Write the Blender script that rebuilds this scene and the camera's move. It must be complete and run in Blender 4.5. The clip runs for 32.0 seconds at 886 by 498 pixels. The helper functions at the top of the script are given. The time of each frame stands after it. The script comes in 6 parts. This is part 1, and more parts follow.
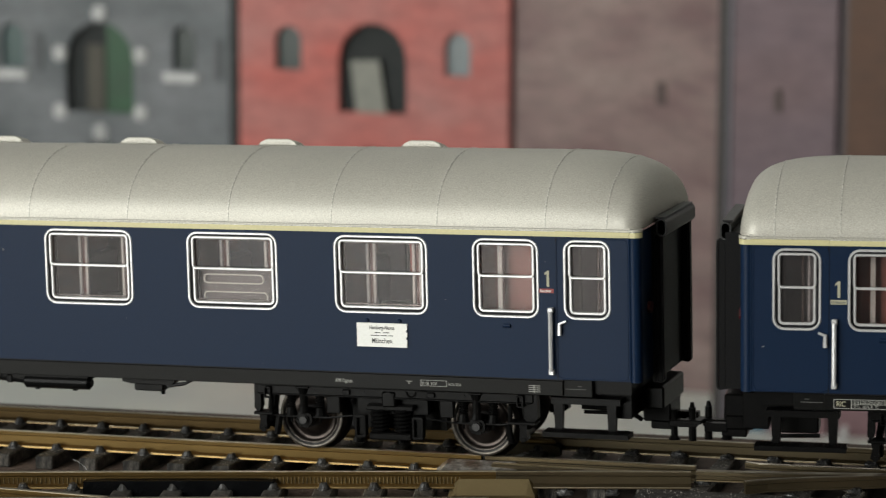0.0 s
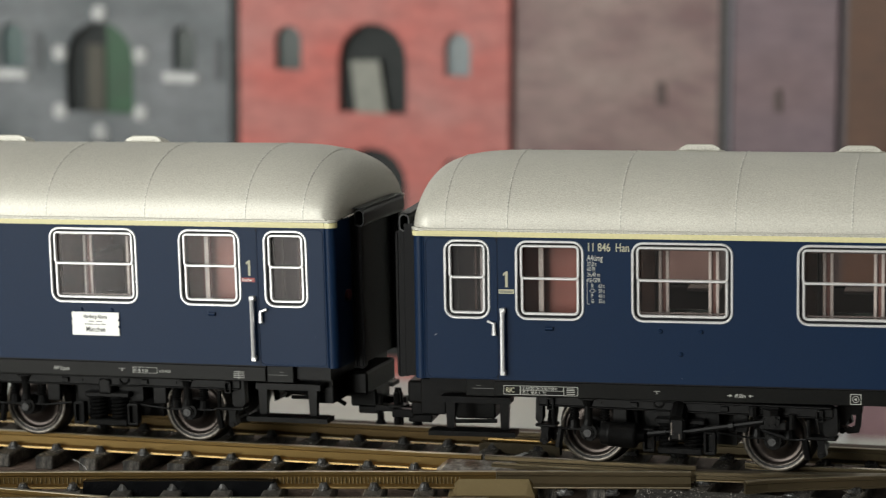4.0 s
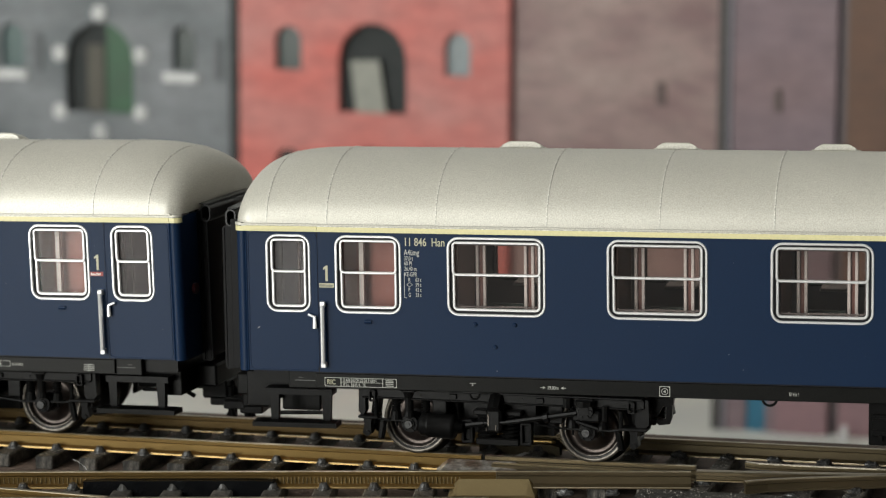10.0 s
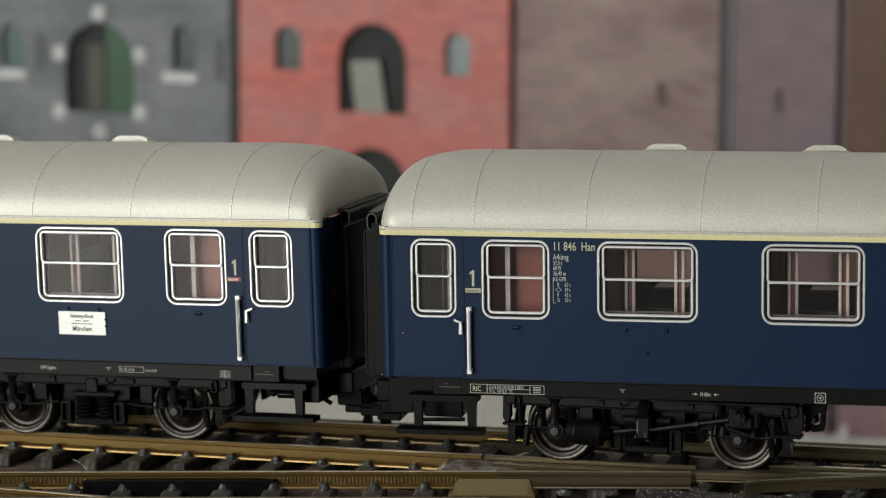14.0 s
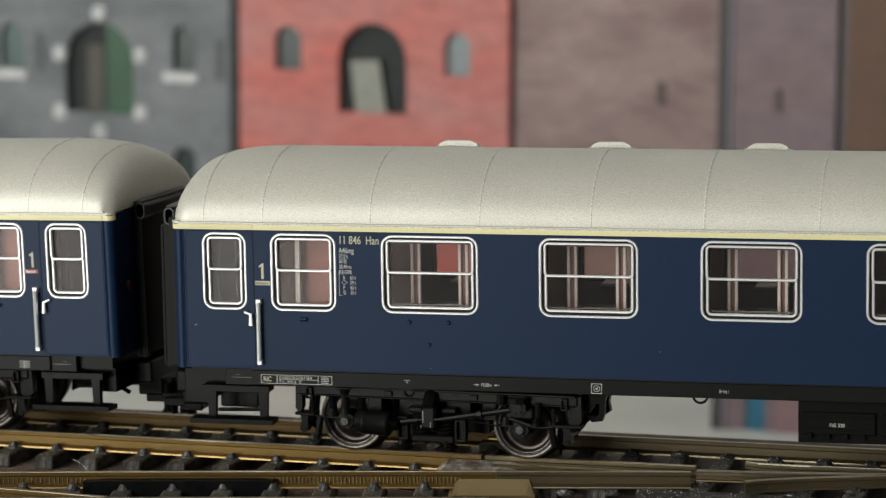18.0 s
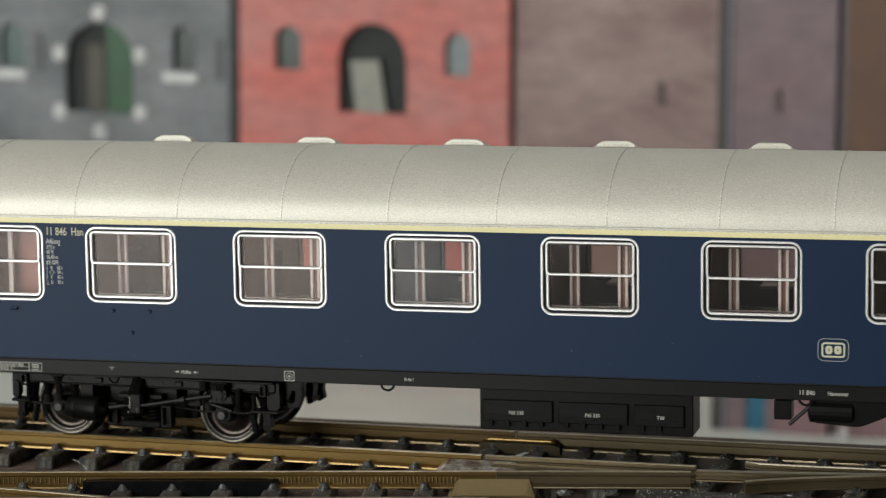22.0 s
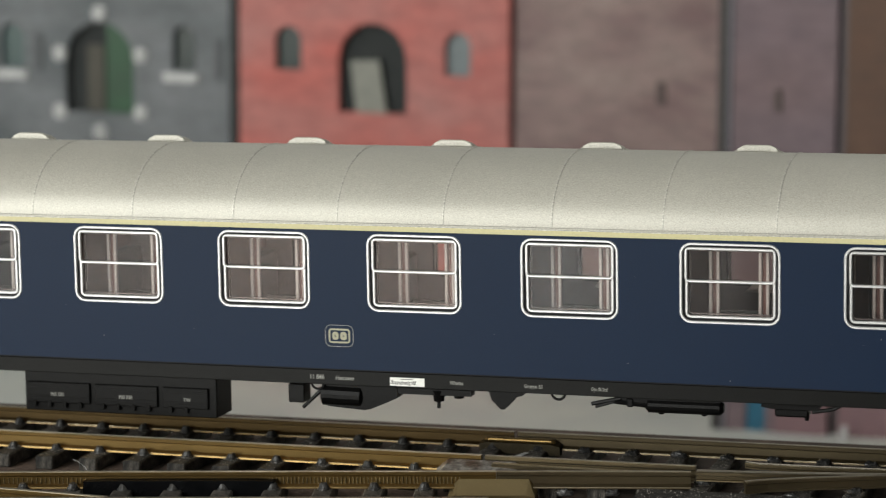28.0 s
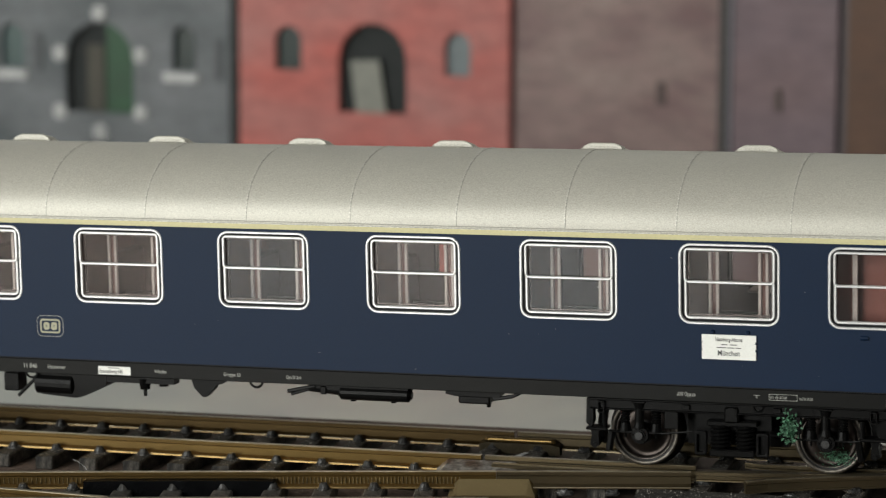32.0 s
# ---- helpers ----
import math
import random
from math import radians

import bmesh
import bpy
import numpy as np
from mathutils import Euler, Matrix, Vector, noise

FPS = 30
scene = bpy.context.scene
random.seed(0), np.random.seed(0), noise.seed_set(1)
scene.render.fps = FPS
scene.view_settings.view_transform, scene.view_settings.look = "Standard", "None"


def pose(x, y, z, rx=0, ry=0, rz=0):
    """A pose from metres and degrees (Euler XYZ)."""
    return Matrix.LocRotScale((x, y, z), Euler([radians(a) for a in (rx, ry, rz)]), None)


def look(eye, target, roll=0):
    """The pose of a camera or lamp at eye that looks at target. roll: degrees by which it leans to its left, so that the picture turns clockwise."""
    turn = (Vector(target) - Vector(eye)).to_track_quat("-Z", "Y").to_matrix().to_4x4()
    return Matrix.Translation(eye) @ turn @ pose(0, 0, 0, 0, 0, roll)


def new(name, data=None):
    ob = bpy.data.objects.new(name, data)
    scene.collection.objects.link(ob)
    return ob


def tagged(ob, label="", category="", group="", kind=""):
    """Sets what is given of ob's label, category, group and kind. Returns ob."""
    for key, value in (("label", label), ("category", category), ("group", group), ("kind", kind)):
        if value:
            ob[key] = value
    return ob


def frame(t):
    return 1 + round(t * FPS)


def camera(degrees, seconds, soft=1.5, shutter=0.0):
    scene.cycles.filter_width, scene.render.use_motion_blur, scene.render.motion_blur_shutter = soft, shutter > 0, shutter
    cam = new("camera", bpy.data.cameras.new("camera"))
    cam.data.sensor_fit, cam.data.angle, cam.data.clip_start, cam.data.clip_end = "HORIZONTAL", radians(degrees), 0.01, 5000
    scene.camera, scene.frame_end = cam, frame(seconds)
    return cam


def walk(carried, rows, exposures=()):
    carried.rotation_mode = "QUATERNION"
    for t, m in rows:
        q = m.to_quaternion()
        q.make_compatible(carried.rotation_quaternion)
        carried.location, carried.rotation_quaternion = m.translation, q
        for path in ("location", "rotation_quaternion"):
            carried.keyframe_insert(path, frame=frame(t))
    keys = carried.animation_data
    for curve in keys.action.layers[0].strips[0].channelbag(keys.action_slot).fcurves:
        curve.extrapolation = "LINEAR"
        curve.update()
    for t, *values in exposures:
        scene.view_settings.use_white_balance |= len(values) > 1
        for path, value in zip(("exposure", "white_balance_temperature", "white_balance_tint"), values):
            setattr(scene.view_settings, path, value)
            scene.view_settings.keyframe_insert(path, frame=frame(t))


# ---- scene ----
MM = 0.001

# ---- camera: still, on a tripod in front of the layout ----
cam = camera(17.85, 32.0, soft=1.15, shutter=0.5)
EYE = Vector((0.0, -0.4136, 0.0947))
YAW, PITCH, ROLL = 17.356, 8.458, 0.981
CAM_POSE = pose(EYE.x, EYE.y, EYE.z) @ Euler((radians(90 - PITCH), 0, radians(YAW))).to_matrix().to_4x4() @ pose(0, 0, 0, 0, 0, -ROLL)
walk(cam, [(0.0, CAM_POSE), (32.0, CAM_POSE)], exposures=[(0, -0.3), (2, -0.18), (3, -0.1), (6, 0.13), (9, 0.15), (10, 0.14), (12, 0.05), (13.5, -0.1), (14, -0.22), (17, -0.15), (18, 0.0), (19, 0.1), (21, 0.03), (25, -0.1), (29, -0.22), (32, -0.3)])
cam.data.dof.use_dof = True
cam.data.dof.focus_distance = 0.418
cam.data.dof.aperture_fstop = 36.0

# ---- light: daylight through one window behind the camera ----
world = bpy.data.worlds.new("world")
scene.world = world
world.use_nodes = True
sky = world.node_tree.nodes.new("ShaderNodeTexSky")
sky.sky_type, sky.sun_disc = "NISHITA", False
sky.sun_elevation, sky.sun_rotation = radians(35), radians(200)
world.node_tree.links.new(sky.outputs[0], world.node_tree.nodes["Background"].inputs[0])
world.node_tree.nodes["Background"].inputs[1].default_value = 0.06

WIN_X0, WIN_X1, WIN_Z0, WIN_Z1, WIN_Y = -1.95, -0.40, -0.40, 1.30, -1.6
lamp = bpy.data.lights.new("window_light", "AREA")
lamp.shape, lamp.size, lamp.size_y = "RECTANGLE", WIN_X1 - WIN_X0, WIN_Z1 - WIN_Z0
lamp.energy, lamp.color = 73.0, (0.985, 1.0, 0.95)
lamp_ob = new("window_light", lamp)
lamp_ob.matrix_world = look(((WIN_X0 + WIN_X1) / 2, WIN_Y - 0.02, (WIN_Z0 + WIN_Z1) / 2), ((WIN_X0 + WIN_X1) / 2, 0.0, (WIN_Z0 + WIN_Z1) / 2))


# ---- materials ----
def material(name, base, rough=0.5, metal=0.0, grain=0.0, scale=4000.0, vary=0.0, vary_scale=300.0, bump=0.0, bump_scale=2500.0, coat=0.0, second=None, random_value=0.0, spec=0.5, stretch=1.0):
    """A node material: fine grain, broad stains towards a second colour, fine relief. Scales are per metre."""
    m = bpy.data.materials.new(name)
    m.use_nodes = True
    nt = m.node_tree
    n, link = nt.nodes, nt.links.new
    b = n["Principled BSDF"]
    b.inputs["Roughness"].default_value = rough
    b.inputs["Metallic"].default_value = metal
    b.inputs["Coat Weight"].default_value = coat
    b.inputs["Specular IOR Level"].default_value = spec
    b.inputs["Coat Roughness"].default_value = 0.15
    co = n.new("ShaderNodeTexCoord")
    place = n.new("ShaderNodeMapping")
    place.inputs["Scale"].default_value = (stretch, 1.0, 1.0)
    link(co.outputs["Object"], place.inputs["Vector"])

    def noise_node(sc, detail=4.0):
        t = n.new("ShaderNodeTexNoise")
        t.inputs["Scale"].default_value = sc
        t.inputs["Detail"].default_value = detail
        link(place.outputs[0], t.inputs["Vector"])
        return t

    out = None
    rgb = n.new("ShaderNodeRGB")
    rgb.outputs[0].default_value = (*base, 1)
    out = rgb.outputs[0]
    if vary:
        t = noise_node(vary_scale, 5.0)
        ramp = n.new("ShaderNodeMapRange")
        ramp.inputs[1].default_value, ramp.inputs[2].default_value = 0.35, 0.72
        ramp.inputs[3].default_value, ramp.inputs[4].default_value = 0.0, vary
        link(t.outputs[0], ramp.inputs[0])
        mx = n.new("ShaderNodeMix")
        mx.data_type = "RGBA"
        link(ramp.outputs[0], mx.inputs["Factor"])
        link(out, mx.inputs["A"])
        mx.inputs["B"].default_value = (*(second or [c * 0.5 for c in base]), 1)
        out = mx.outputs["Result"]
    if grain:
        t = noise_node(scale, 2.0)
        mr = n.new("ShaderNodeMapRange")
        mr.inputs[1].default_value, mr.inputs[2].default_value = 0.3, 0.7
        mr.inputs[3].default_value, mr.inputs[4].default_value = 1 - grain, 1 + grain
        link(t.outputs[0], mr.inputs[0])
        mul = n.new("ShaderNodeMix")
        mul.data_type, mul.blend_type = "RGBA", "MULTIPLY"
        mul.inputs["Factor"].default_value = 1.0
        link(out, mul.inputs["A"])
        link(mr.outputs[0], mul.inputs["B"])
        out = mul.outputs["Result"]
        rr = n.new("ShaderNodeMapRange")
        rr.inputs[1].default_value, rr.inputs[2].default_value = 0.3, 0.7
        rr.inputs[3].default_value, rr.inputs[4].default_value = rough * 0.93, min(1.0, rough * 1.08)
        link(t.outputs[0], rr.inputs[0])
        link(rr.outputs[0], b.inputs["Roughness"])
    if random_value:
        info = n.new("ShaderNodeObjectInfo")
        mr = n.new("ShaderNodeMapRange")
        mr.inputs[3].default_value, mr.inputs[4].default_value = 1 - random_value, 1 + random_value
        link(info.outputs["Random"], mr.inputs[0])
        mul = n.new("ShaderNodeMix")
        mul.data_type, mul.blend_type = "RGBA", "MULTIPLY"
        mul.inputs["Factor"].default_value = 1.0
        link(out, mul.inputs["A"])
        link(mr.outputs[0], mul.inputs["B"])
        out = mul.outputs["Result"]
    link(out, b.inputs["Base Color"])
    if bump:
        t = noise_node(bump_scale, 3.0)
        bp = n.new("ShaderNodeBump")
        bp.inputs["Strength"].default_value = bump
        bp.inputs["Distance"].default_value = 0.0002
        link(t.outputs[0], bp.inputs["Height"])
        link(bp.outputs[0], b.inputs["Normal"])
    return m


M_DUST = material("pale_dust", (0.34, 0.32, 0.29), 0.9)
M_LINT = material("brown_lint", (0.17, 0.145, 0.115), 0.9, grain=0.3, scale=3000)
M_CLIPDARK = material("shiny_black_clip", (0.008, 0.008, 0.0085), 0.25, grain=0.3, vary=0.6, vary_scale=1500, second=(0.11, 0.108, 0.104), bump=0.6, bump_scale=2500)


def glass_material(name, tint, gloss=1.0, veil=0.0):
    m = bpy.data.materials.new(name)
    m.use_nodes = True
    nt = m.node_tree
    n, link = nt.nodes, nt.links.new
    n.remove(n["Principled BSDF"])
    tr, gl, fr, mx = (n.new(k) for k in ("ShaderNodeBsdfTransparent", "ShaderNodeBsdfGlossy", "ShaderNodeFresnel", "ShaderNodeMixShader"))
    tr.inputs[0].default_value = (*tint, 1)
    gl.inputs["Roughness"].default_value = 0.14
    fr.inputs[0].default_value = 1.0 + 0.5 * gloss
    co, ns, bp = (n.new(k) for k in ("ShaderNodeTexCoord", "ShaderNodeTexNoise", "ShaderNodeBump"))
    ns.inputs["Scale"].default_value, ns.inputs["Detail"].default_value = 110.0, 1.0
    info, add = n.new("ShaderNodeObjectInfo"), n.new("ShaderNodeVectorMath")
    # each pane's reflection is coloured warm to cool at random, for differing reflections
    hue = n.new("ShaderNodeMix")
    hue.data_type = "RGBA"
    hue.inputs["A"].default_value, hue.inputs["B"].default_value = (1.0, 0.84, 0.79, 1), (0.84, 0.92, 1.0, 1)
    link(info.outputs["Random"], hue.inputs["Factor"])
    link(hue.outputs["Result"], gl.inputs["Color"])
    link(co.outputs["Object"], add.inputs[0])
    link(info.outputs["Random"], add.inputs[1])
    link(add.outputs[0], ns.inputs["Vector"])
    bp.inputs["Strength"].default_value, bp.inputs["Distance"].default_value = 1.0, 0.00012
    link(ns.outputs[0], bp.inputs["Height"])
    link(bp.outputs[0], gl.inputs["Normal"])
    link(fr.outputs[0], mx.inputs[0])
    link(tr.outputs[0], mx.inputs[1])
    link(gl.outputs[0], mx.inputs[2])
    last = mx
    if veil:
        df = n.new("ShaderNodeBsdfDiffuse")
        df.inputs[0].default_value = (0.5, 0.5, 0.5, 1)
        m2 = n.new("ShaderNodeMixShader")
        m2.inputs[0].default_value = veil
        link(mx.outputs[0], m2.inputs[1])
        link(df.outputs[0], m2.inputs[2])
        last = m2
    link(last.outputs[0], n["Material Output"].inputs[0])
    return m


M_BLUE = material("navy_paint", (0.0045, 0.0140, 0.037), 0.38, grain=0.10, scale=5000, vary=0.4, vary_scale=60, second=(0.0062, 0.0148, 0.036), bump=0.025, bump_scale=4000, spec=0.11)
M_ROOF = material("silver_roof_paint", (0.42, 0.405, 0.357), 0.44, metal=0.28, grain=0.22, scale=7000, vary=0.6, vary_scale=60, second=(0.36, 0.347, 0.306), bump=0.12, bump_scale=7000)
M_SEAM = material("roof_seam", (0.46, 0.45, 0.41), 0.45, metal=0.3, grain=0.4, scale=3000)
M_CREAM = material("cream_paint", (0.53, 0.485, 0.26), 0.45, grain=0.06)
M_SILVER = material("silver_frame_paint", (0.58, 0.58, 0.58), 0.32, metal=0.5, grain=0.06, scale=6000)
M_GASKET = material("black_gasket", (0.006, 0.006, 0.008), 0.5, grain=0.1, spec=0.15)
M_BLACK = material("black_plastic", (0.0034, 0.0034, 0.0035), 0.31, grain=0.25, scale=3000, vary=0.6, vary_scale=250, second=(0.0052, 0.0050, 0.0047), bump=0.12, bump_scale=1500, spec=0.085)
M_SOLEBAR = material("satin_black_solebar", (0.0052, 0.0053, 0.0050), 0.33, grain=0.2, scale=3500, vary=0.5, vary_scale=120, second=(0.0075, 0.0074, 0.0068), bump=0.05, bump_scale=2500, spec=0.09)
M_CAP = material("worn_grey_cap", (0.03, 0.03, 0.03), 0.35, grain=0.3, vary=0.6, vary_scale=900, second=(0.012, 0.012, 0.012), spec=0.3)
M_RUBBER = material("black_rubber", (0.0026, 0.0026, 0.003), 0.5, grain=0.2, bump=0.2, spec=0.12)
M_ROLL = material("grey_black_rubber_roll", (0.014, 0.0145, 0.015), 0.42, grain=0.2, bump=0.2, spec=0.3)
M_WHEEL = material("dark_nickel", (0.17, 0.152, 0.135), 0.30, metal=0.95, grain=0.25, scale=1500, vary=0.8, vary_scale=400, second=(0.05, 0.044, 0.04))
M_DISC = material("brown_nickel_disc", (0.05, 0.041, 0.037), 0.3, metal=0.9, grain=0.2, scale=1500, vary=0.6, vary_scale=300, second=(0.022, 0.018, 0.016))
M_TYRE = material("dull_wheel_tyre", (0.15, 0.135, 0.115), 0.4, metal=0.85, grain=0.3, scale=1800, vary=0.8, vary_scale=500, second=(0.05, 0.045, 0.04))
M_WHEEL_BLACK = material("black_wheel_centre", (0.016, 0.015, 0.015), 0.35, grain=0.2)
M_WHITE = material("white_lettering", (0.72, 0.72, 0.68), 0.6)
M_GREYTEXT = material("grey_lettering", (0.35, 0.35, 0.32), 0.6)
M_DULLTEXT = material("worn_grey_lettering", (0.07, 0.07, 0.065), 0.6)
M_YELLOWTEXT = material("yellow_lettering", (0.37, 0.355, 0.25), 0.6)
M_RED = material("red_label", (0.22, 0.025, 0.022), 0.5)
M_LAMPRED = material("dark_red_lamp", (0.05, 0.006, 0.006), 0.3)
M_SIGN = material("white_sign", (0.80, 0.80, 0.76), 0.55, grain=0.05)
M_BLACKTEXT = material("black_lettering", (0.02, 0.02, 0.02), 0.6)
M_GLASS = glass_material("window_glass", (0.90, 0.86, 0.84), 0.42, 0.010)
M_FROST = glass_material("frosted_glass", (0.74, 0.70, 0.70), 0.34, 0.03)
M_INSERT = material("clear_moulded_edge", (0.11, 0.10, 0.10), 0.15, grain=0.2, spec=0.6)
M_POST = material("light_grey_post", (0.50, 0.475, 0.46), 0.45, grain=0.15)
M_PARTITION = material("red_brown_partition", (0.20, 0.075, 0.05), 0.5, grain=0.15, vary=0.4, vary_scale=200)
M_STRIPRED = material("dark_red_strip", (0.10, 0.034, 0.026), 0.5, grain=0.15)
M_SEAT = material("dark_green_seat", (0.012, 0.028, 0.022), 0.6, grain=0.2)
M_PANEL = material("dark_brown_panel", (0.11, 0.06, 0.046), 0.5, grain=0.2, vary=0.5, vary_scale=300, second=(0.03, 0.03, 0.026))
M_CABIN = material("red_brown_cabin", (0.18, 0.056, 0.042), 0.5, grain=0.12)
M_LINING = material("grey_lining", (0.13, 0.12, 0.12), 0.6, grain=0.12)
M_RAIL = material("brown_brass_rail", (0.25, 0.16, 0.053), 0.30, metal=0.85, grain=0.03, scale=6000, vary=0.6, vary_scale=40, second=(0.125, 0.08, 0.032), stretch=0.5)
# the far rail's own darker brown, deepened for the coach's shade
M_RAILFAR = material("shaded_brown_brass_rail", (0.125, 0.08, 0.030), 0.32, metal=0.8, grain=0.08, scale=6000, vary=0.6, vary_scale=40, second=(0.07, 0.046, 0.02), stretch=0.5)
M_RAILOLD = material("dull_bronze_rail", (0.150, 0.117, 0.068), 0.34, metal=0.85, grain=0.03, scale=6000, vary=0.6, vary_scale=40, second=(0.085, 0.067, 0.039), stretch=0.5)
M_HEAD = material("worn_rail_head", (0.58, 0.50, 0.36), 0.3, metal=0.9, grain=0.25, scale=2200, vary=0.7, vary_scale=600, second=(0.22, 0.17, 0.10), bump=0.2, stretch=0.08)
M_FOOT = material("brass_edge_highlight", (0.22, 0.16, 0.073), 0.38, metal=0.9, grain=0.3, scale=1500, vary=0.9, vary_scale=350, second=(0.14, 0.095, 0.045), stretch=0.3)
M_HEADOLD = material("dull_rail_head", (0.36, 0.305, 0.21), 0.33, metal=0.9, grain=0.2, scale=1500, vary=0.6, vary_scale=120, second=(0.17, 0.135, 0.088), bump=0.1, stretch=0.3)
M_SHINY = material("polished_rail_head", (0.75, 0.67, 0.52), 0.25, metal=0.95, grain=0.15, scale=1500)
M_SLEEPER = material("dusty_black_sleeper", (0.016, 0.0156, 0.0145), 0.6, grain=0.5, scale=2200, vary=1.0, vary_scale=700, second=(0.12, 0.108, 0.092), bump=0.8, bump_scale=1600, random_value=0.25, spec=0.3, stretch=2.5)
M_CLIP = material("grey_rail_clip", (0.020, 0.020, 0.020), 0.38, grain=0.4, scale=2500, vary=0.8, vary_scale=900, second=(0.06, 0.056, 0.050), bump=0.5)
M_BED = material("brown_board", (0.05, 0.034, 0.025), 0.85, grain=0.4, scale=1500, vary=0.8, vary_scale=120, second=(0.17, 0.115, 0.088), bump=0.8, bump_scale=900)
M_RUST = material("worn_red_plate", (0.075, 0.048, 0.040), 0.5, metal=0.1, grain=0.5, scale=1500, vary=1.0, vary_scale=420, second=(0.40, 0.39, 0.36), bump=0.5)
M_JOINER = material("olive_brass_joiner", (0.21, 0.16, 0.08), 0.42, metal=0.85, grain=0.05, scale=4000, vary=0.6, vary_scale=80, second=(0.14, 0.105, 0.05))
M_DARKPLATE = material("dark_bronze_plate", (0.06, 0.047, 0.026), 0.4, metal=0.7, grain=0.2, scale=2500, vary=0.5, vary_scale=150)
M_DIM = material("pale_vestibule_lining", (0.46, 0.43, 0.43), 0.6, grain=0.12, vary=0.5, vary_scale=200)
M_BASE = material("rough_black_base", (0.016, 0.0155, 0.015), 0.6, grain=0.5, scale=2600, vary=0.9, vary_scale=900, second=(0.06, 0.056, 0.052), bump=1.0, bump_scale=1800)
M_BOX = material("glossy_black_box", (0.003, 0.0034, 0.004), 0.24, grain=0.3, vary=0.5, vary_scale=400, second=(0.007, 0.0072, 0.008), bump=0.3, bump_scale=700, spec=0.22)
M_PAPER = material("white_paper_scrap", (0.55, 0.55, 0.55), 0.7)
M_MOSS = material("green_flock", (0.035, 0.12, 0.06), 0.9, grain=0.6, scale=1800, vary=0.9, vary_scale=900, second=(0.12, 0.24, 0.16))
M_STREET = material("pale_street", (0.60, 0.617, 0.56), 0.75, grain=0.05, scale=500, vary=0.7, vary_scale=30, second=(0.45, 0.475, 0.475))


# ---- mesh helpers (millimetres in, metres out) ----
def part(name, bm, mat, parent=None, label="", smooth=False):
    me = bpy.data.meshes.new(name)
    bmesh.ops.recalc_face_normals(bm, faces=bm.faces)
    bmesh.ops.scale(bm, vec=(MM, MM, MM), verts=bm.verts)
    if smooth:
        for f in bm.faces:
            f.smooth = True
    bm.to_mesh(me)
    bm.free()
    me.materials.append(mat)
    ob = new(name, me)
    if parent:
        ob.parent = parent
    if label:
        tagged(ob, label)
    return ob


def box(bm, x0, x1, y0, y1, z0, z1, bevel=0.0):
    g = bmesh.ops.create_cube(bm, size=1.0)
    vs = g["verts"]
    for v in vs:
        v.co = Vector((x0 + (v.co.x + 0.5) * (x1 - x0), y0 + (v.co.y + 0.5) * (y1 - y0), z0 + (v.co.z + 0.5) * (z1 - z0)))
    if bevel:
        es = list({e for v in vs for e in v.link_edges})
        bmesh.ops.bevel(bm, geom=es, offset=bevel, segments=1, affect="EDGES")
    return bm


def boxes(*args, bevel=0.0):
    bm = bmesh.new()
    for a in args:
        box(bm, *a, bevel=bevel)
    return bm


def tube(bm, p, q, r, n=10, r2=None):
    """A closed cylinder or cone from p to q."""
    p, q = Vector(p), Vector(q)
    m = (q - p).to_track_quat("Z", "Y").to_matrix().to_4x4()
    m.translation = (p + q) / 2
    bmesh.ops.create_cone(bm, cap_ends=True, segments=n, radius1=r, radius2=r if r2 is None else r2, depth=(q - p).length, matrix=m)
    return bm


def lathe(bm, profile, n=36, axis="Y"):
    """profile: (radius, along) closed loop turned round the axis."""
    rings = []
    for i in range(n):
        a = 2 * math.pi * i / n
        rings.append([bm.verts.new((r * math.cos(a), h, r * math.sin(a)) if axis == "Y" else (r * math.cos(a), r * math.sin(a), h)) for r, h in profile])
    k = len(profile)
    for i in range(n):
        for j in range(k):
            bm.faces.new((rings[i][j], rings[i][(j + 1) % k], rings[(i + 1) % n][(j + 1) % k], rings[(i + 1) % n][j]))
    return bm


def prism(bm, outline, y0, y1):
    """An outline in x, z drawn out along y."""
    a = [bm.verts.new((x, y0, z)) for x, z in outline]
    b = [bm.verts.new((x, y1, z)) for x, z in outline]
    n = len(outline)
    bm.faces.new(a)
    bm.faces.new(b[::-1])
    for i in range(n):
        bm.faces.new((a[i], b[i], b[(i + 1) % n], a[(i + 1) % n]))
    return bm


def spring(bm, x, y, z0, z1, r=1.0, wire=0.22, turns=5, n=10):
    pts = [Vector((x + r * math.cos(2 * math.pi * i / n), y + r * math.sin(2 * math.pi * i / n), z0 + (z1 - z0) * i / (n * turns))) for i in range(n * turns + 1)]
    rings = []
    for i, p in enumerate(pts):
        a = 2 * math.pi * i / n
        out = Vector((math.cos(a), math.sin(a), 0))
        rings.append([bm.verts.new(p + wire * (out * math.cos(b) + Vector((0, 0, 1)) * math.sin(b))) for b in (0, 1.571, 3.142, 4.712)])
    for i in range(len(rings) - 1):
        for j in range(4):
            bm.faces.new((rings[i][j], rings[i][(j + 1) % 4], rings[i + 1][(j + 1) % 4], rings[i + 1][j]))
    return bm


def round_rect(x0, x1, z0, z1, r, k=4):
    """Corner by corner, k+1 points each, anticlockwise from the lower right."""
    pts = []
    for cx, cz, a0 in ((x1 - r, z0 + r, -90), (x1 - r, z1 - r, 0), (x0 + r, z1 - r, 90), (x0 + r, z0 + r, 180)):
        for i in range(k + 1):
            a = radians(a0 + 90 * i / k)
            pts.append((cx + r * math.cos(a), cz + r * math.sin(a)))
    return pts


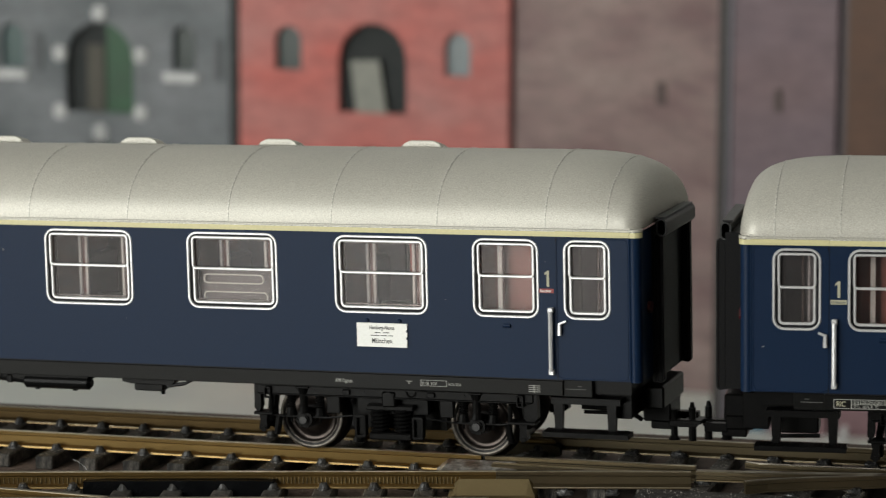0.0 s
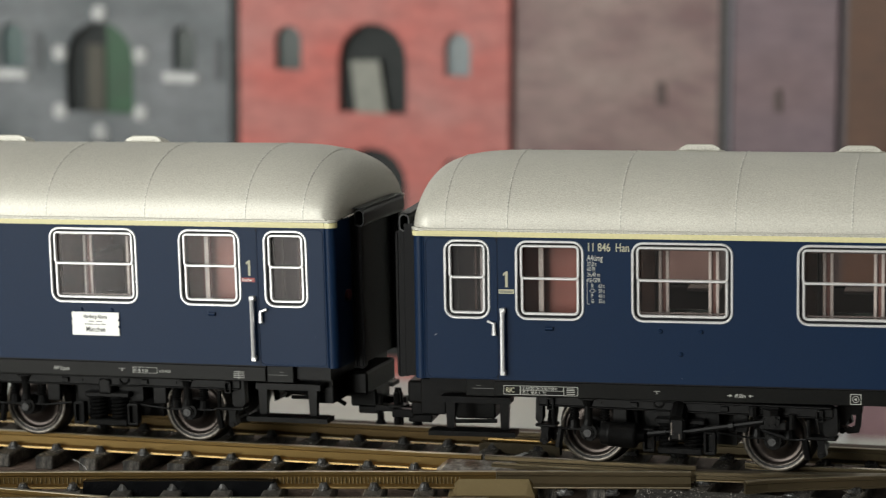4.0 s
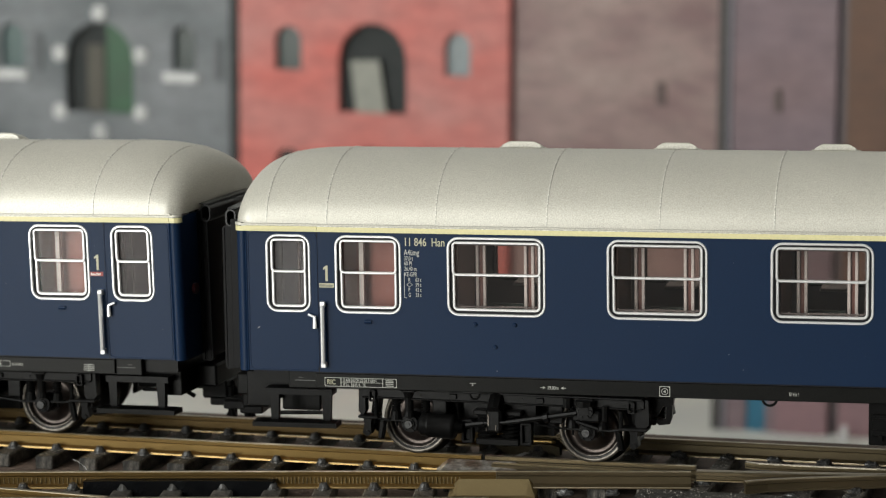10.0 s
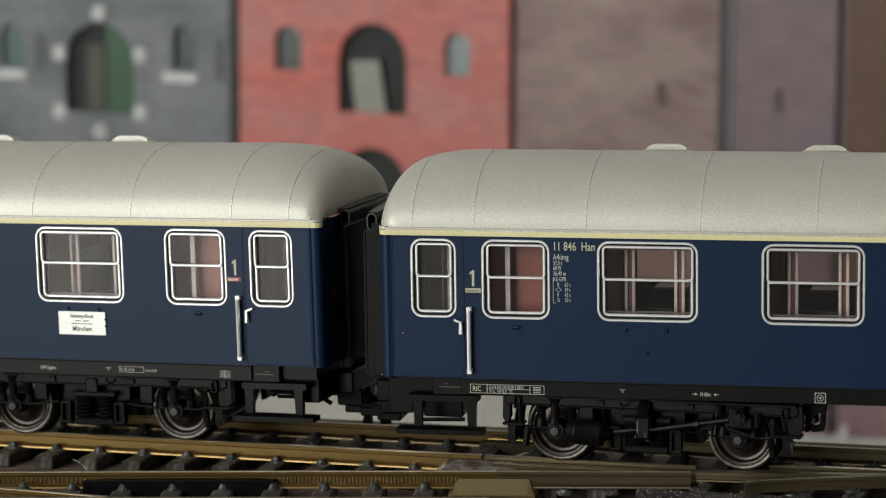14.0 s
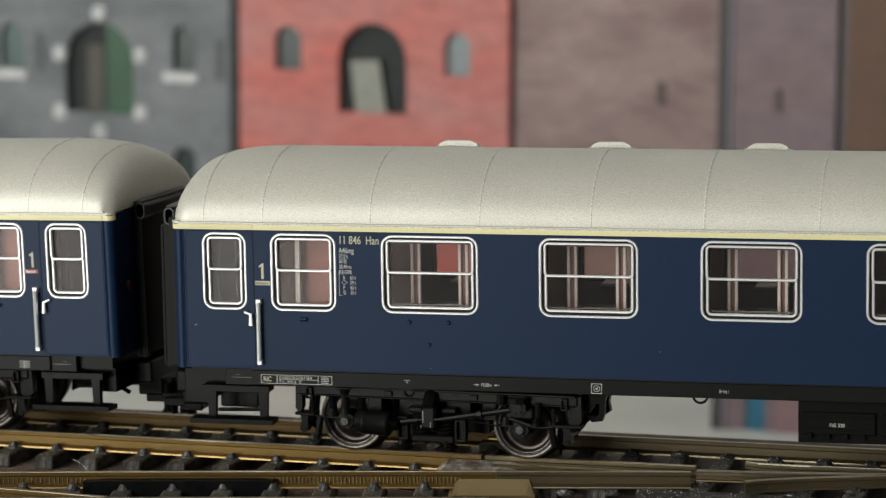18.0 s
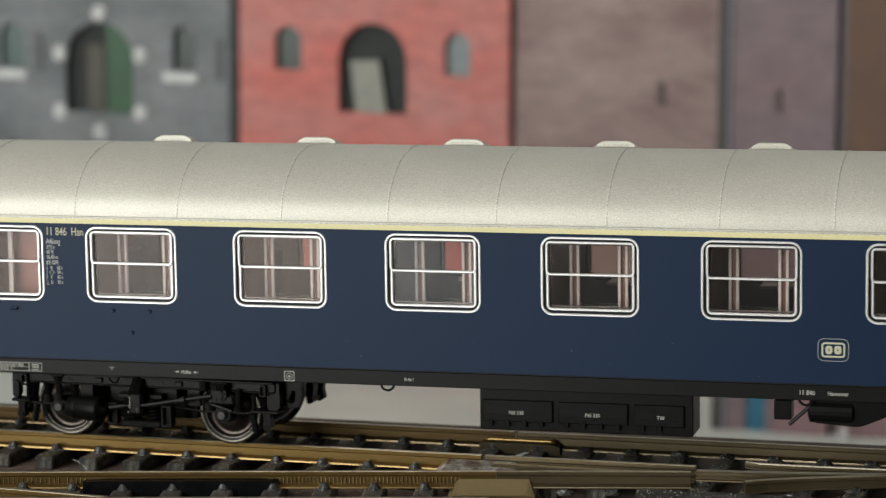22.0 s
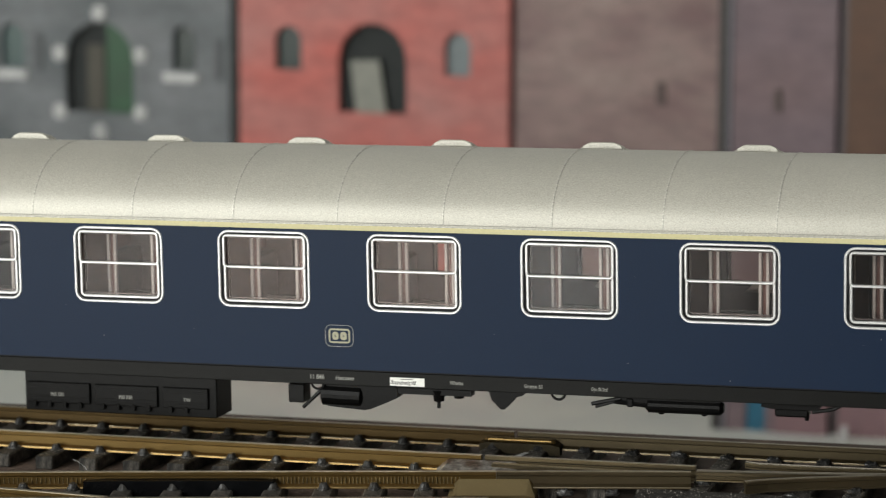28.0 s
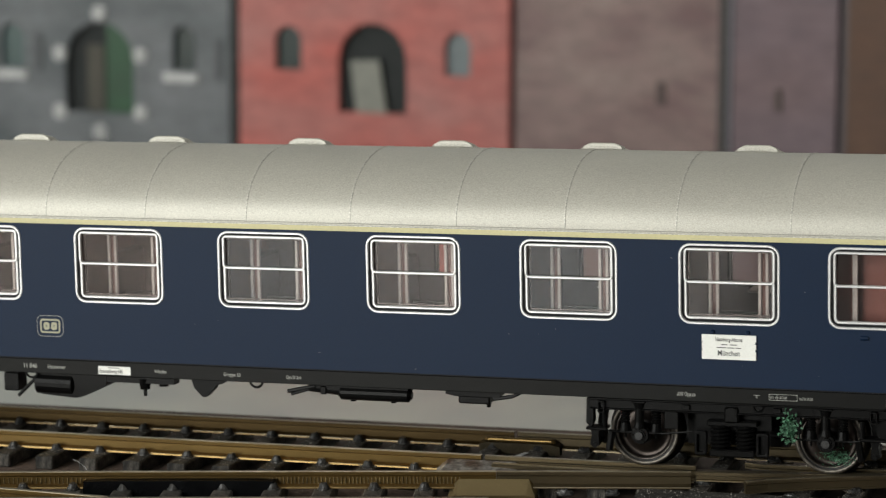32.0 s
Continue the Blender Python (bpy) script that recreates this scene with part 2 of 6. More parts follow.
def ring_frame(bm, x0, x1, z0, z1, r, w, y0, y1, k=5, crown=0.12):
    """A moulded frame: outer rounded rectangle less an inner one, with a crowned face towards y0."""
    o = round_rect(x0, x1, z0, z1, r, k)
    i = round_rect(x0 + w, x1 - w, z0 + w, z1 - w, max(0.15, r - w), k)
    c = crown if y0 < y1 else -crown
    mo = round_rect(x0 + w * 0.25, x1 - w * 0.25, z0 + w * 0.25, z1 - w * 0.25, max(0.15, r - w * 0.25), k)
    mi = round_rect(x0 + w * 0.75, x1 - w * 0.75, z0 + w * 0.75, z1 - w * 0.75, max(0.15, r - w * 0.75), k)
    loops = [(o, y1), (o, y0 + c), (mo, y0), (mi, y0), (i, y0 + c), (i, y1)]
    vs = [[bm.verts.new((x, y, z)) for x, z in pts] for pts, y in loops]
    n = len(o)
    for a in range(len(vs)):
        b = (a + 1) % len(vs)
        for j in range(n):
            bm.faces.new((vs[a][j], vs[a][(j + 1) % n], vs[b][(j + 1) % n], vs[b][j]))
    return bm


def cell_with_hole(bm, cx0, cx1, cz0, cz1, hole, y, k=4):
    """A flat rectangle at y with a rounded opening."""
    x0, x1, z0, z1, r = hole
    h = round_rect(x0, x1, z0, z1, r, k)
    out = []
    for ci, (ex, ez) in enumerate(((cx1, cz0), (cx1, cz1), (cx0, cz1), (cx0, cz0))):
        for i in range(k + 1):
            hx, hz = h[ci * (k + 1) + i]
            first, half = (i < k / 2), (i == k / 2)
            # even corners run from the horizontal edge to the vertical one
            if half:
                out.append((ex, ez))
            elif first == (ci % 2 == 0):
                out.append((hx + (ex - hx) * (i / (k / 2) if first else (k - i) / (k / 2)) * 0.6, ez))
            else:
                out.append((ex, hz + (ez - hz) * (i / (k / 2) if first else (k - i) / (k / 2)) * 0.6))
    a = [bm.verts.new((x, y, z)) for x, z in h]
    b = [bm.verts.new((x, y, z)) for x, z in out]
    n = len(a)
    for j in range(n):
        bm.faces.new((a[j], a[(j + 1) % n], b[(j + 1) % n], b[j]))
    return a


def words(text, size, x, y, z, mat, parent, name="lettering", align="LEFT", wide=1.0, depth=0.02, mirror=False, label=""):
    """Writing on a side that faces -y; x, z: the start of its base line; size: height of a capital."""
    cu = bpy.data.curves.new(name, "FONT")
    cu.body, cu.size, cu.align_x, cu.extrude = text, size / 0.69, align, depth
    cu.offset = 0.010 * size
    cu.resolution_u = 3
    ob = bpy.data.objects.new(name, cu)
    me = bpy.data.meshes.new_from_object(ob)
    bpy.data.objects.remove(ob)
    for v in me.vertices:
        v.co = Vector(((x + v.co.x * wide), y - v.co.z, z + v.co.y)) * MM
    me.materials.clear()
    me.materials.append(mat)
    o = new(name, me)
    o.parent = parent
    if label:
        tagged(o, label)
    return o


# ---- the line of the track: it swings away at both ends and dips a little ----
def track_y(x):
    y = -0.3
    if x < -110:
        y += 6.2e-5 * (x + 110) ** 2
    if x > -70:
        d = min(x, 22.0) + 70
        e = min(max(0.0, x - 22.0), 144.0)
        y += 9.4e-4 * d * d + e * 2 * 9.4e-4 * 92 - 6.0e-4 * e * e
    return y


def track_z(x):
    if x < -220:
        return -9.3e-5 * (x + 220) ** 2
    if x > -60:
        return -0.4 * min(1.0, (x + 60) / 90.0)
    return 0.0


def track_turn(x):
    return math.atan2(track_y(x + 1) - track_y(x - 1), 2.0)


# ---- the room and the layout's board ----
def setting(name, bm, mat, label, category):
    ob = part(name, bm, mat)
    return tagged(ob, label, category, kind="structure")


M_WALLPAINT = material("cream_wall_paint", (0.56, 0.56, 0.55), 0.8, grain=0.04, scale=400, vary=0.3, vary_scale=3, second=(0.5, 0.5, 0.49))
M_CEILING = material("white_ceiling_paint", (0.80, 0.80, 0.80), 0.85, grain=0.03, scale=300, vary=0.3, vary_scale=2, second=(0.5, 0.5, 0.49))
M_FLOORWOOD = material("brown_floor_boards", (0.20, 0.12, 0.07), 0.5, grain=0.2, scale=60, vary=0.6, vary_scale=6, second=(0.13, 0.075, 0.045))

RX0, RX1, RY0, RY1, RZ0, RZ1 = -2300, 1500, -1600, 1250, -950, 1500
setting("floor", boxes((RX0, RX1, RY0, RY1, RZ0 - 60, RZ0)), M_FLOORWOOD, "brown wooden room floor under the layout", "floor")
setting("ceiling", boxes((RX0, RX1, RY0, RY1, RZ1, RZ1 + 60)), M_CEILING, "white painted room ceiling", "ceiling")
setting("wall_back", boxes((RX0, RX1, RY1, RY1 + 80, RZ0, RZ1)), M_WALLPAINT, "cream painted room wall behind the layout", "wall")
setting("wall_left", boxes((RX0 - 80, RX0, RY0, RY1, RZ0, RZ1)), M_WALLPAINT, "cream painted side wall of the room", "wall")
setting("wall_right", boxes((RX1, RX1 + 80, RY0, RY1, RZ0, RZ1)), M_WALLPAINT, "cream painted side wall of the room", "wall")
wx0, wx1, wz0, wz1 = WIN_X0 / MM, WIN_X1 / MM, WIN_Z0 / MM, WIN_Z1 / MM
setting("wall_front", boxes((RX0, wx0, RY0 - 80, RY0, RZ0, RZ1), (wx1, RX1, RY0 - 80, RY0, RZ0, RZ1), (wx0, wx1, RY0 - 80, RY0, RZ0, wz0), (wx0, wx1, RY0 - 80, RY0, wz1, RZ1)),
        M_WALLPAINT, "cream painted room wall with the window opening", "wall")

STREET_Z = -92.0
setting("ground", boxes((-1400, 700, 45, 1000, STREET_Z - 12, STREET_Z)), M_STREET, "pale grey street surface before the model houses", "ground")
BED_Z = -4.7
# the board under the tracks, a raised strip
setting("track_board", boxes((-1400, 700, -80, 32, BED_Z - 14, BED_Z), (-1400, 700, 20, 32, STREET_Z - 12, BED_Z - 14), (-1400, 700, -80, -68, STREET_Z - 12, BED_Z - 14)),
        M_BED, "brown dusty baseboard strip under the tracks", "board")
setting("table", boxes((-1400, 700, -95, 1000, STREET_Z - 40, STREET_Z - 12), *[(x, x + 45, y, y + 45, RZ0, STREET_Z - 40) for x in (-1380, 635) for y in (-80, 935)]),
        M_FLOORWOOD, "wooden table that carries the model layout", "table")

# ---- track ----


def rail_mesh(line, x_start, x_end, step=6.0, height=2.5):
    """A flat-bottomed rail along x with its head's top at the track height; line(x) gives its middle."""
    prof = [(-1.03, -height), (1.03, -height), (1.0, -height + 0.12), (0.94, -height + 0.25), (0.24, -height + 0.62), (0.2, -0.8), (0.42, -0.62), (0.42, -0.1), (0.34, 0.0),
            (-0.34, 0.0), (-0.42, -0.1), (-0.42, -0.62), (-0.2, -0.8), (-0.24, -height + 0.62), (-0.94, -height + 0.25), (-1.0, -height + 0.12)]
    bm = bmesh.new()
    n = max(1, int(abs(x_end - x_start) / step))
    rings = []
    for i in range(n + 1):
        x = x_start + (x_end - x_start) * i / n
        y, z = line(x)
        y2, _ = line(x + 0.5)
        y1, _ = line(x - 0.5)
        t = math.atan2(y2 - y1, 1.0)
        rings.append([bm.verts.new((x - a * math.sin(t), y + a * math.cos(t), z + b)) for a, b in prof])
    k = len(prof)
    for i in range(n):
        for j in range(k):
            f = bm.faces.new((rings[i][j], rings[i][(j + 1) % k], rings[i + 1][(j + 1) % k], rings[i + 1][j]))
            f.material_index = 1 if j in (7, 8, 9) else 2 if j in (2, 14) else 0
    bm.faces.new(rings[0])
    bm.faces.new(rings[-1][::-1])
    return bm


def rail(name, line, x0, x1, body, label, step=6.0):
    thing = new(name)
    tagged(thing, label, "rail", kind="structure")
    ob = part("rail_bar", rail_mesh(line, x0, x1, step), body, thing)
    ob.data.materials.append(M_HEAD if body is M_RAIL else M_HEADOLD)
    # the highlight along the foot's edge is painted as a metal of its own
    ob.data.materials.append(M_FOOT if body is M_RAIL else M_HEADOLD)
    return thing


GAUGE = 16.5


def main_line(side):
    return lambda x: (track_y(x) + side * (GAUGE / 2 + 0.42) * math.cos(track_turn(x)), track_z(x))


LBL_MAIN = "brown brass model rail with a worn shiny head"
LBL_OLD = "dull bronze model rail of the turnout"
rail("rail", main_line(-1), -640, -120.8, M_RAIL, LBL_MAIN)
rail("rail", main_line(-1), -120.2, -87.4, M_RAILOLD, LBL_OLD)
rail("rail", main_line(1), -640, -120.5, M_RAILFAR, "dark brown brass model rail with shade in its colour")
rail("rail", main_line(1), -119.9, 420, M_RAILOLD, LBL_OLD)
rail("rail", main_line(-1), -58.0, 420, M_RAILOLD, LBL_OLD)


def branch_line(off=0.0):
    """The far rail of the branch that leaves towards the front."""
    def line(x):
        d = -87.0 - x
        return (-12.6 - 0.218 * d - 1.6e-4 * d * d + 1.0e-7 * d ** 3 - off, 0.0)
    return line


rail("rail", branch_line(), -330, -115.64, M_RAIL, LBL_MAIN)
rail("rail", branch_line(), -115.58, -87.4, M_RAILOLD, LBL_OLD)
rail("rail", branch_line(17.4), -330, -112.0, M_RAIL, LBL_MAIN)
rail("rail", lambda x: (-46.0 - 0.085 * (x + 184), 0.0), -330, -166.0, M_RAIL, LBL_MAIN)


# frog of the turnout: point, wing and guard rails
def blade(name, pts, width, height, mat, label, top=0.0):
    """A flat bar that follows points in plan, its head's top at the given height."""
    bm = bmesh.new()
    prof = [(0.98, -height), (0.95, -height + 0.2), (0.6, min(-0.78, -height + 0.3)), (0.62, -0.72), (1.0, -0.58), (1.0, -0.12), (0.75, 0.0)]
    L, R = [], []
    for i, (x, y) in enumerate(pts):
        a = Vector(pts[max(0, i - 1)])
        b = Vector(pts[min(len(pts) - 1, i + 1)])
        d = (b - a).normalized()
        nrm = Vector((-d.y, d.x)) * width / 2
        for lst, s in ((L, 1), (R, -1)):
            lst.append([bm.verts.new((x + s * nrm.x * k, y + s * nrm.y * k, top + z)) for k, z in prof])
    n = len(prof)
    for i in range(len(pts) - 1):
        for a, b in ((L[i], L[i + 1]), (R[i], R[i + 1])):
            for k in range(n - 1):
                f = bm.faces.new((a[k], b[k], b[k + 1], a[k + 1]))
                f.material_index = 1 if k == n - 2 else 0
        f = bm.faces.new((L[i][-1], L[i + 1][-1], R[i + 1][-1], R[i][-1]))
        f.material_index = 1
        bm.faces.new((L[i][0], R[i][0], R[i + 1][0], L[i + 1][0]))
    for i in (0, -1):
        bm.faces.new(L[i] + R[i][::-1])
    ob = part(name, bm, mat)
    ob.data.materials.append(M_SHINY if name == "guard_rail" else M_HEADOLD)
    return tagged(ob, label, "rail", kind="structure")


blade("frog_point", [(-86.7, -11.9), (-80, -11.3), (-70, -10.0), (-55, -7.4), (-30, -1.0)], 1.7, 1.5, M_RAILOLD, "bronze frog of the turnout beside the gap", 0.0)
blade("guard_rail", [(-80.6, -5.0), (-78.5, -5.7), (-70, -5.75), (-40, -4.9), (-30, -3.0)], 0.7, 0.95, M_RAILOLD, "shiny guard rail of the turnout", 0.1)
blade("wing_rail", [(-78.4, -17.2), (-75.5, -15.2), (-70.5, -12.9), (-59, -8.6), (-40, -2.0)], 0.9, 1.9, M_RAILOLD, "bronze wing rail of the turnout", 0.0)
blade("wing_rail", [(-118.5, -10.9), (-108, -11.3), (-100, -11.4), (-94.0, -11.5)], 1.4, 1.3, M_RAILOLD, "bronze filler between two rails of the turnout", -0.75)


# plates and joiners beside the rails
def beside(line, x0, x1, near, far, z0, z_far, z_near, mat, name, label, category, bevel=0.15, taper=0.5):
    """A block that lies along a rail on its front side, its top sloping to the front."""
    bm = bmesh.new()
    n = 10
    rows_ = []
    for i in range(n + 1):
        x = x0 + (x1 - x0) * i / n
        y = line(x)[0]
        k = taper if i in (0, n) else 1.0
        rows_.append([bm.verts.new((x, y - far, z0)), bm.verts.new((x, y - near, z0)), bm.verts.new((x, y - near, z0 + (z_far - z0) * k)), bm.verts.new((x, y - far, z0 + (z_near - z0) * k))])
    for a, b in zip(rows_, rows_[1:]):
        for j in range(4):
            bm.faces.new((a[j], a[(j + 1) % 4], b[(j + 1) % 4], b[j]))
    bm.faces.new(rows_[0])
    bm.faces.new(rows_[-1][::-1])
    bmesh.ops.bevel(bm, geom=[e for e in bm.edges if abs(e.calc_face_angle(0.0)) > 0.5], offset=bevel, segments=2, affect="EDGES")
    return tagged(part(name, bm, mat), label, category)


beside(main_line(-1), -127.2, -114.0, 0.5, 4.8, -2.6, -0.75, -1.7, M_RUST, "rail_joiner", "worn reddish rail joiner with white scuffs", "rail joiner")
plate = beside(lambda x: (main_line(1)(x)[0], 0), -125.8, -112.6, 0.5, 2.0, -3.2, -1.1, -1.5, M_DARKPLATE, "contact_plate", "dark bronze plate with a bright brass lip against the far rail", "plate", 0.2, 0.8)
lip = bmesh.new()
ly = main_line(1)(-119.0)[0] - 1.4
tube(lip, (-124.4, ly, -1.08), (-114.0, ly, -1.08), 0.42, 16)
tube(lip, (-125.0, ly, -1.2), (-124.4, ly, -1.08), 0.2, 16, 0.42)
tube(lip, (-114.0, ly, -1.08), (-113.4, ly, -1.2), 0.42, 16, 0.2)
part("lip", lip, M_RAIL, plate, "brown brass rolled lip")
beside(branch_line(), -122.2, -109.5, 0.5, 2.1, -3.9, -1.15, -3.3, M_JOINER, "rail_joiner", "dull brass rail joiner on the branch rail", "rail joiner")
beside(branch_line(), -175.6, -147.6, 0.6, 1.9, BED_Z + 0.01, -1.0, -1.12, M_BOX, "switch_box", "glossy black plastic switch box beside the rail", "switch box", 0.14, 0.97)
scrap = tagged(part("paper_scrap", boxes((-2.05, 2.05, -0.42, 0.42, -0.04, 0.04)), M_PAPER), "small white paper scrap between the rails", "paper")
scrap.matrix_basis = pose(-117.9 * MM, 2.4 * MM, -2.42 * MM, 0, 0, 74)

# a thin fibre lying over the sleepers
fibre = bmesh.new()
for i in range(6):
    a, b = i / 6, (i + 1) / 6
    tube(fibre, (-185.7 + 3.6 * a, -16.6 - 2.4 * a * a, -2.3 - 1.2 * a), (-185.7 + 3.6 * b, -16.6 - 2.4 * b * b, -2.3 - 1.2 * b), 0.028, 5)
tagged(part("fibre", fibre, M_PAPER), "thin pale fibre lying across the sleepers", "fibre")


def ribs_on_branch():
    """Fine upright grooves along the branch rail's web."""
    bm = bmesh.new()
    line = branch_line()
    x = -150.0
    while x < -121:
        y, _ = line(x)
        box(bm, x, x + 0.17, y - 0.36, y - 0.1, -2.0, -0.95)
        x += 0.5 + 0.1 * random.random()
    x = -192.0
    while x < -172:
        y, _ = line(x)
        box(bm, x, x + 0.15, y - 0.34, y - 0.1, -1.9, -0.95)
        x += 0.62 + 0.1 * random.random()
    return bm


tagged(part("web_grooves", ribs_on_branch(), M_FOOT), "fine upright brass ribs on the rail's web", "rail ribs", kind="stuff")


# sleepers, with two clips on each
def sleeper_mesh(half):
    bm = bmesh.new()
    box(bm, -1.5, 1.5, -half, half, -4.68, -2.52, bevel=0.22)
    return bm


def clip_mesh(seed):
    """A moulded clip that grips the rail's foot: a tapered stub on a low pad."""
    rnd = random.Random(seed)
    bm = bmesh.new()
    lathe(bm, [(0.01, -2.6), (1.0, -2.6), (0.96, -2.3), (0.82, -2.2), (0.55, -1.6), (0.46, -1.5), (0.01, -1.48)], 12, "Z")
    bmesh.ops.remove_doubles(bm, verts=bm.verts, dist=0.03)
    for v in bm.verts:
        v.co += Vector((rnd.uniform(-0.04, 0.04), rnd.uniform(-0.04, 0.04), rnd.uniform(-0.04, 0.05)))
    return bm


def socket_mesh(seed):
    """A torn, lumpy black socket beside the turnout's rails, in one piece."""
    rnd = random.Random(seed)
    bm = bmesh.new()
    bmesh.ops.create_icosphere(bm, subdivisions=3, radius=1.0)
    lumps = [(Vector((rnd.uniform(-1, 1), rnd.uniform(-1, 1), rnd.uniform(0.1, 1))).normalized(), rnd.uniform(-0.28, 0.34), rnd.uniform(2.0, 5.0)) for _ in range(16)]
    for v in bm.verts:
        d = v.co.normalized()
        k = 1.0 + sum(a * math.exp(-p * p * (d - c).length_squared) for c, a, p in lumps) + rnd.uniform(-0.05, 0.05)
        v.co = Vector((d.x * k * 1.1, d.y * k * 0.75, -2.35 + max(-0.25, d.z * k * 0.75)))
    return bm


first_sleepers = {}
SOCKETS = []
for s in range(4):
    o = part("rail_clip", socket_mesh(20 + s), M_CLIPDARK)
    SOCKETS.append(o.data)
    bpy.data.objects.remove(o)
CLIPS = []
for s in range(3):
    o = part("rail_clip", clip_mesh(s), M_CLIP)
    CLIPS.append(o.data)
    bpy.data.objects.remove(o)


def sleeper(x, y, turn, half, clips, label):
    if half not in first_sleepers:
        o = part("sleeper", sleeper_mesh(half), M_SLEEPER)
        first_sleepers[half] = o.data
        bpy.data.objects.remove(o)
    ob = new("sleeper", first_sleepers[half])
    ob.matrix_basis = pose(x * MM, y * MM, track_z(x) * MM, 0, 0, math.degrees(turn))
    tagged(ob, label, "sleeper", "sleepers under the tracks")
    for i, cy in enumerate(clips):
        cl = new("rail_clip", random.choice(SOCKETS if x > -118 else CLIPS))
        cl.parent = ob
        cl.matrix_basis = pose(0, cy * MM, 0, 0, 0, random.uniform(-12, 12))


SLEEPER_LABEL = "dusty black plastic sleeper under the model rails"
random.seed(4)
for i in range(-52, 66):
    x = -183.9 + 7.53 * i
    if -560 < x < 330:
        half = 15.0 if x < -118 else 15.5
        sleeper(x, track_y(x), track_turn(x), half, [s * (GAUGE / 2 + 0.42) + d for s in (-1, 1) for d in (-1.45, 1.45)], SLEEPER_LABEL)
for i in range(35):
    x = -72.5 - 7.37 * i
    y, _ = branch_line(8.6)(x)
    if -330 < x < -118:
        sleeper(x, y, math.atan(0.235), 13.0, [8.6 - 1.6, 8.6 + 1.6, -8.6 - 1.6, -8.6 + 1.6], "dusty black plastic sleeper under the branch")
for x, y in ((-105.0, -17.6), (-98.2, -15.9), (-72.0, -13.0), (-63.8, -11.0)):
    cl = new("rail_clip", random.choice(SOCKETS))
    cl.matrix_basis = pose(x * MM, (y - 1.5) * MM, -0.6 * MM, 0, 0, 20)
    tagged(cl, "ragged grey plastic rail clip on the turnout", "rail clip", "turnout clips")
filler = bmesh.new()
box(filler, -94.5, -66.0, -26, -15.2, BED_Z + 0.02, -2.3, bevel=0.4)
tagged(part("turnout_base", filler, M_BASE), "dusty black ribbed base of the turnout", "turnout base")


def grains(n, seed):
    """Dust, flock and fluff fallen on the sleepers and on the turnout."""
    rnd = random.Random(seed)
    bm = bmesh.new()
    for k in range(n):
        if k % 42 == 0:
            x = rnd.uniform(-195, -60)
            y, z = main_line(-1)(x)[0] - rnd.uniform(0.25, 0.95), -1.95
        elif k % 6 == 1:
            x = rnd.uniform(-175, -90)
            y, z = branch_line()(x)[0] - rnd.uniform(0.0, 0.4), -0.02
        elif rnd.random() < 0.2:
            x, y, z = rnd.uniform(-94, -66), rnd.uniform(-25, -15.6), -2.28
        else:
            x = -183.9 + 7.53 * rnd.randint(-2, 17) + rnd.uniform(-1.3, 1.3)
            y, z = track_y(x) + rnd.uniform(-14.5, 14.5), -2.5
        r = rnd.uniform(0.04, 0.13) if k % 6 > 1 else rnd.uniform(0.03, 0.07)
        v = [bm.verts.new((x + rnd.uniform(-r, r), y + rnd.uniform(-r, r), z + h * r)) for h in (0.0, 0.0, 0.1, 1.4)]
        for a, b, c in ((0, 1, 2), (0, 1, 3), (1, 2, 3), (2, 0, 3)):
            bm.faces.new((v[a], v[b], v[c]))
    return bm


tagged(part("dust_grains", grains(4200, 11), M_DUST), "pale dust grains scattered over sleepers and turnout", "dust", kind="stuff")


def fluff(n, seed):
    """Fine fibres caught on clips, sleepers and rail feet."""
    rnd = random.Random(seed)
    bm = bmesh.new()
    for _ in range(n):
        x = -183.9 + 7.53 * rnd.randint(-2, 17) + rnd.uniform(-1.3, 1.3)
        y, z = track_y(x) + rnd.choice((-1, -1, 1)) * (GAUGE / 2 + 0.42) - abs(rnd.gauss(1.2, 0.9)), -2.5
        a, lean, long = rnd.uniform(0, 6.28), rnd.uniform(0.05, 0.8), rnd.uniform(0.25, 0.8)
        d = Vector((math.cos(a), math.sin(a), lean)) * long
        p = Vector((x, y, z))
        w = Vector((0.015, 0.0, 0.015))
        bend = Vector((rnd.uniform(-0.2, 0.2), rnd.uniform(-0.2, 0.2), rnd.uniform(0, 0.2)))
        v = [bm.verts.new(q) for q in (p - w, p + w, p + d / 2 + bend + w, p + d / 2 + bend - w, p + d)]
        bm.faces.new(v[:4])
        bm.faces.new((v[3], v[2], v[4]))
    return bm


tagged(part("dust_fibres", fluff(2600, 5), M_LINT), "fine pale dust fibres on sleepers and clips", "dust", kind="stuff")

# the room's window frame before the daylight; bars added to break up pane reflections
win_frame = new("window_1")
tagged(win_frame, "white window frame in the room wall, unseen, with bars added for reflections", "window", kind="structure")
M_FRAMEWOOD = material("white_window_wood", (0.6, 0.6, 0.58), 0.5, grain=0.05, scale=200, vary=0.3, vary_scale=20)
yb = RY0 + 5
part("frame_side", boxes((wx0, wx0 + 25, yb, yb + 45, wz0, wz1)), M_FRAMEWOOD, win_frame)
part("frame_side", boxes((wx1 - 25, wx1, yb, yb + 45, wz0, wz1)), M_FRAMEWOOD, win_frame)
part("frame_head", boxes((wx0 + 25, wx1 - 25, yb, yb + 45, wz1 - 60, wz1)), M_FRAMEWOOD, win_frame)
part("frame_sill", boxes((wx0 + 25, wx1 - 25, yb, yb + 70, wz0, wz0 + 50)), M_FRAMEWOOD, win_frame)
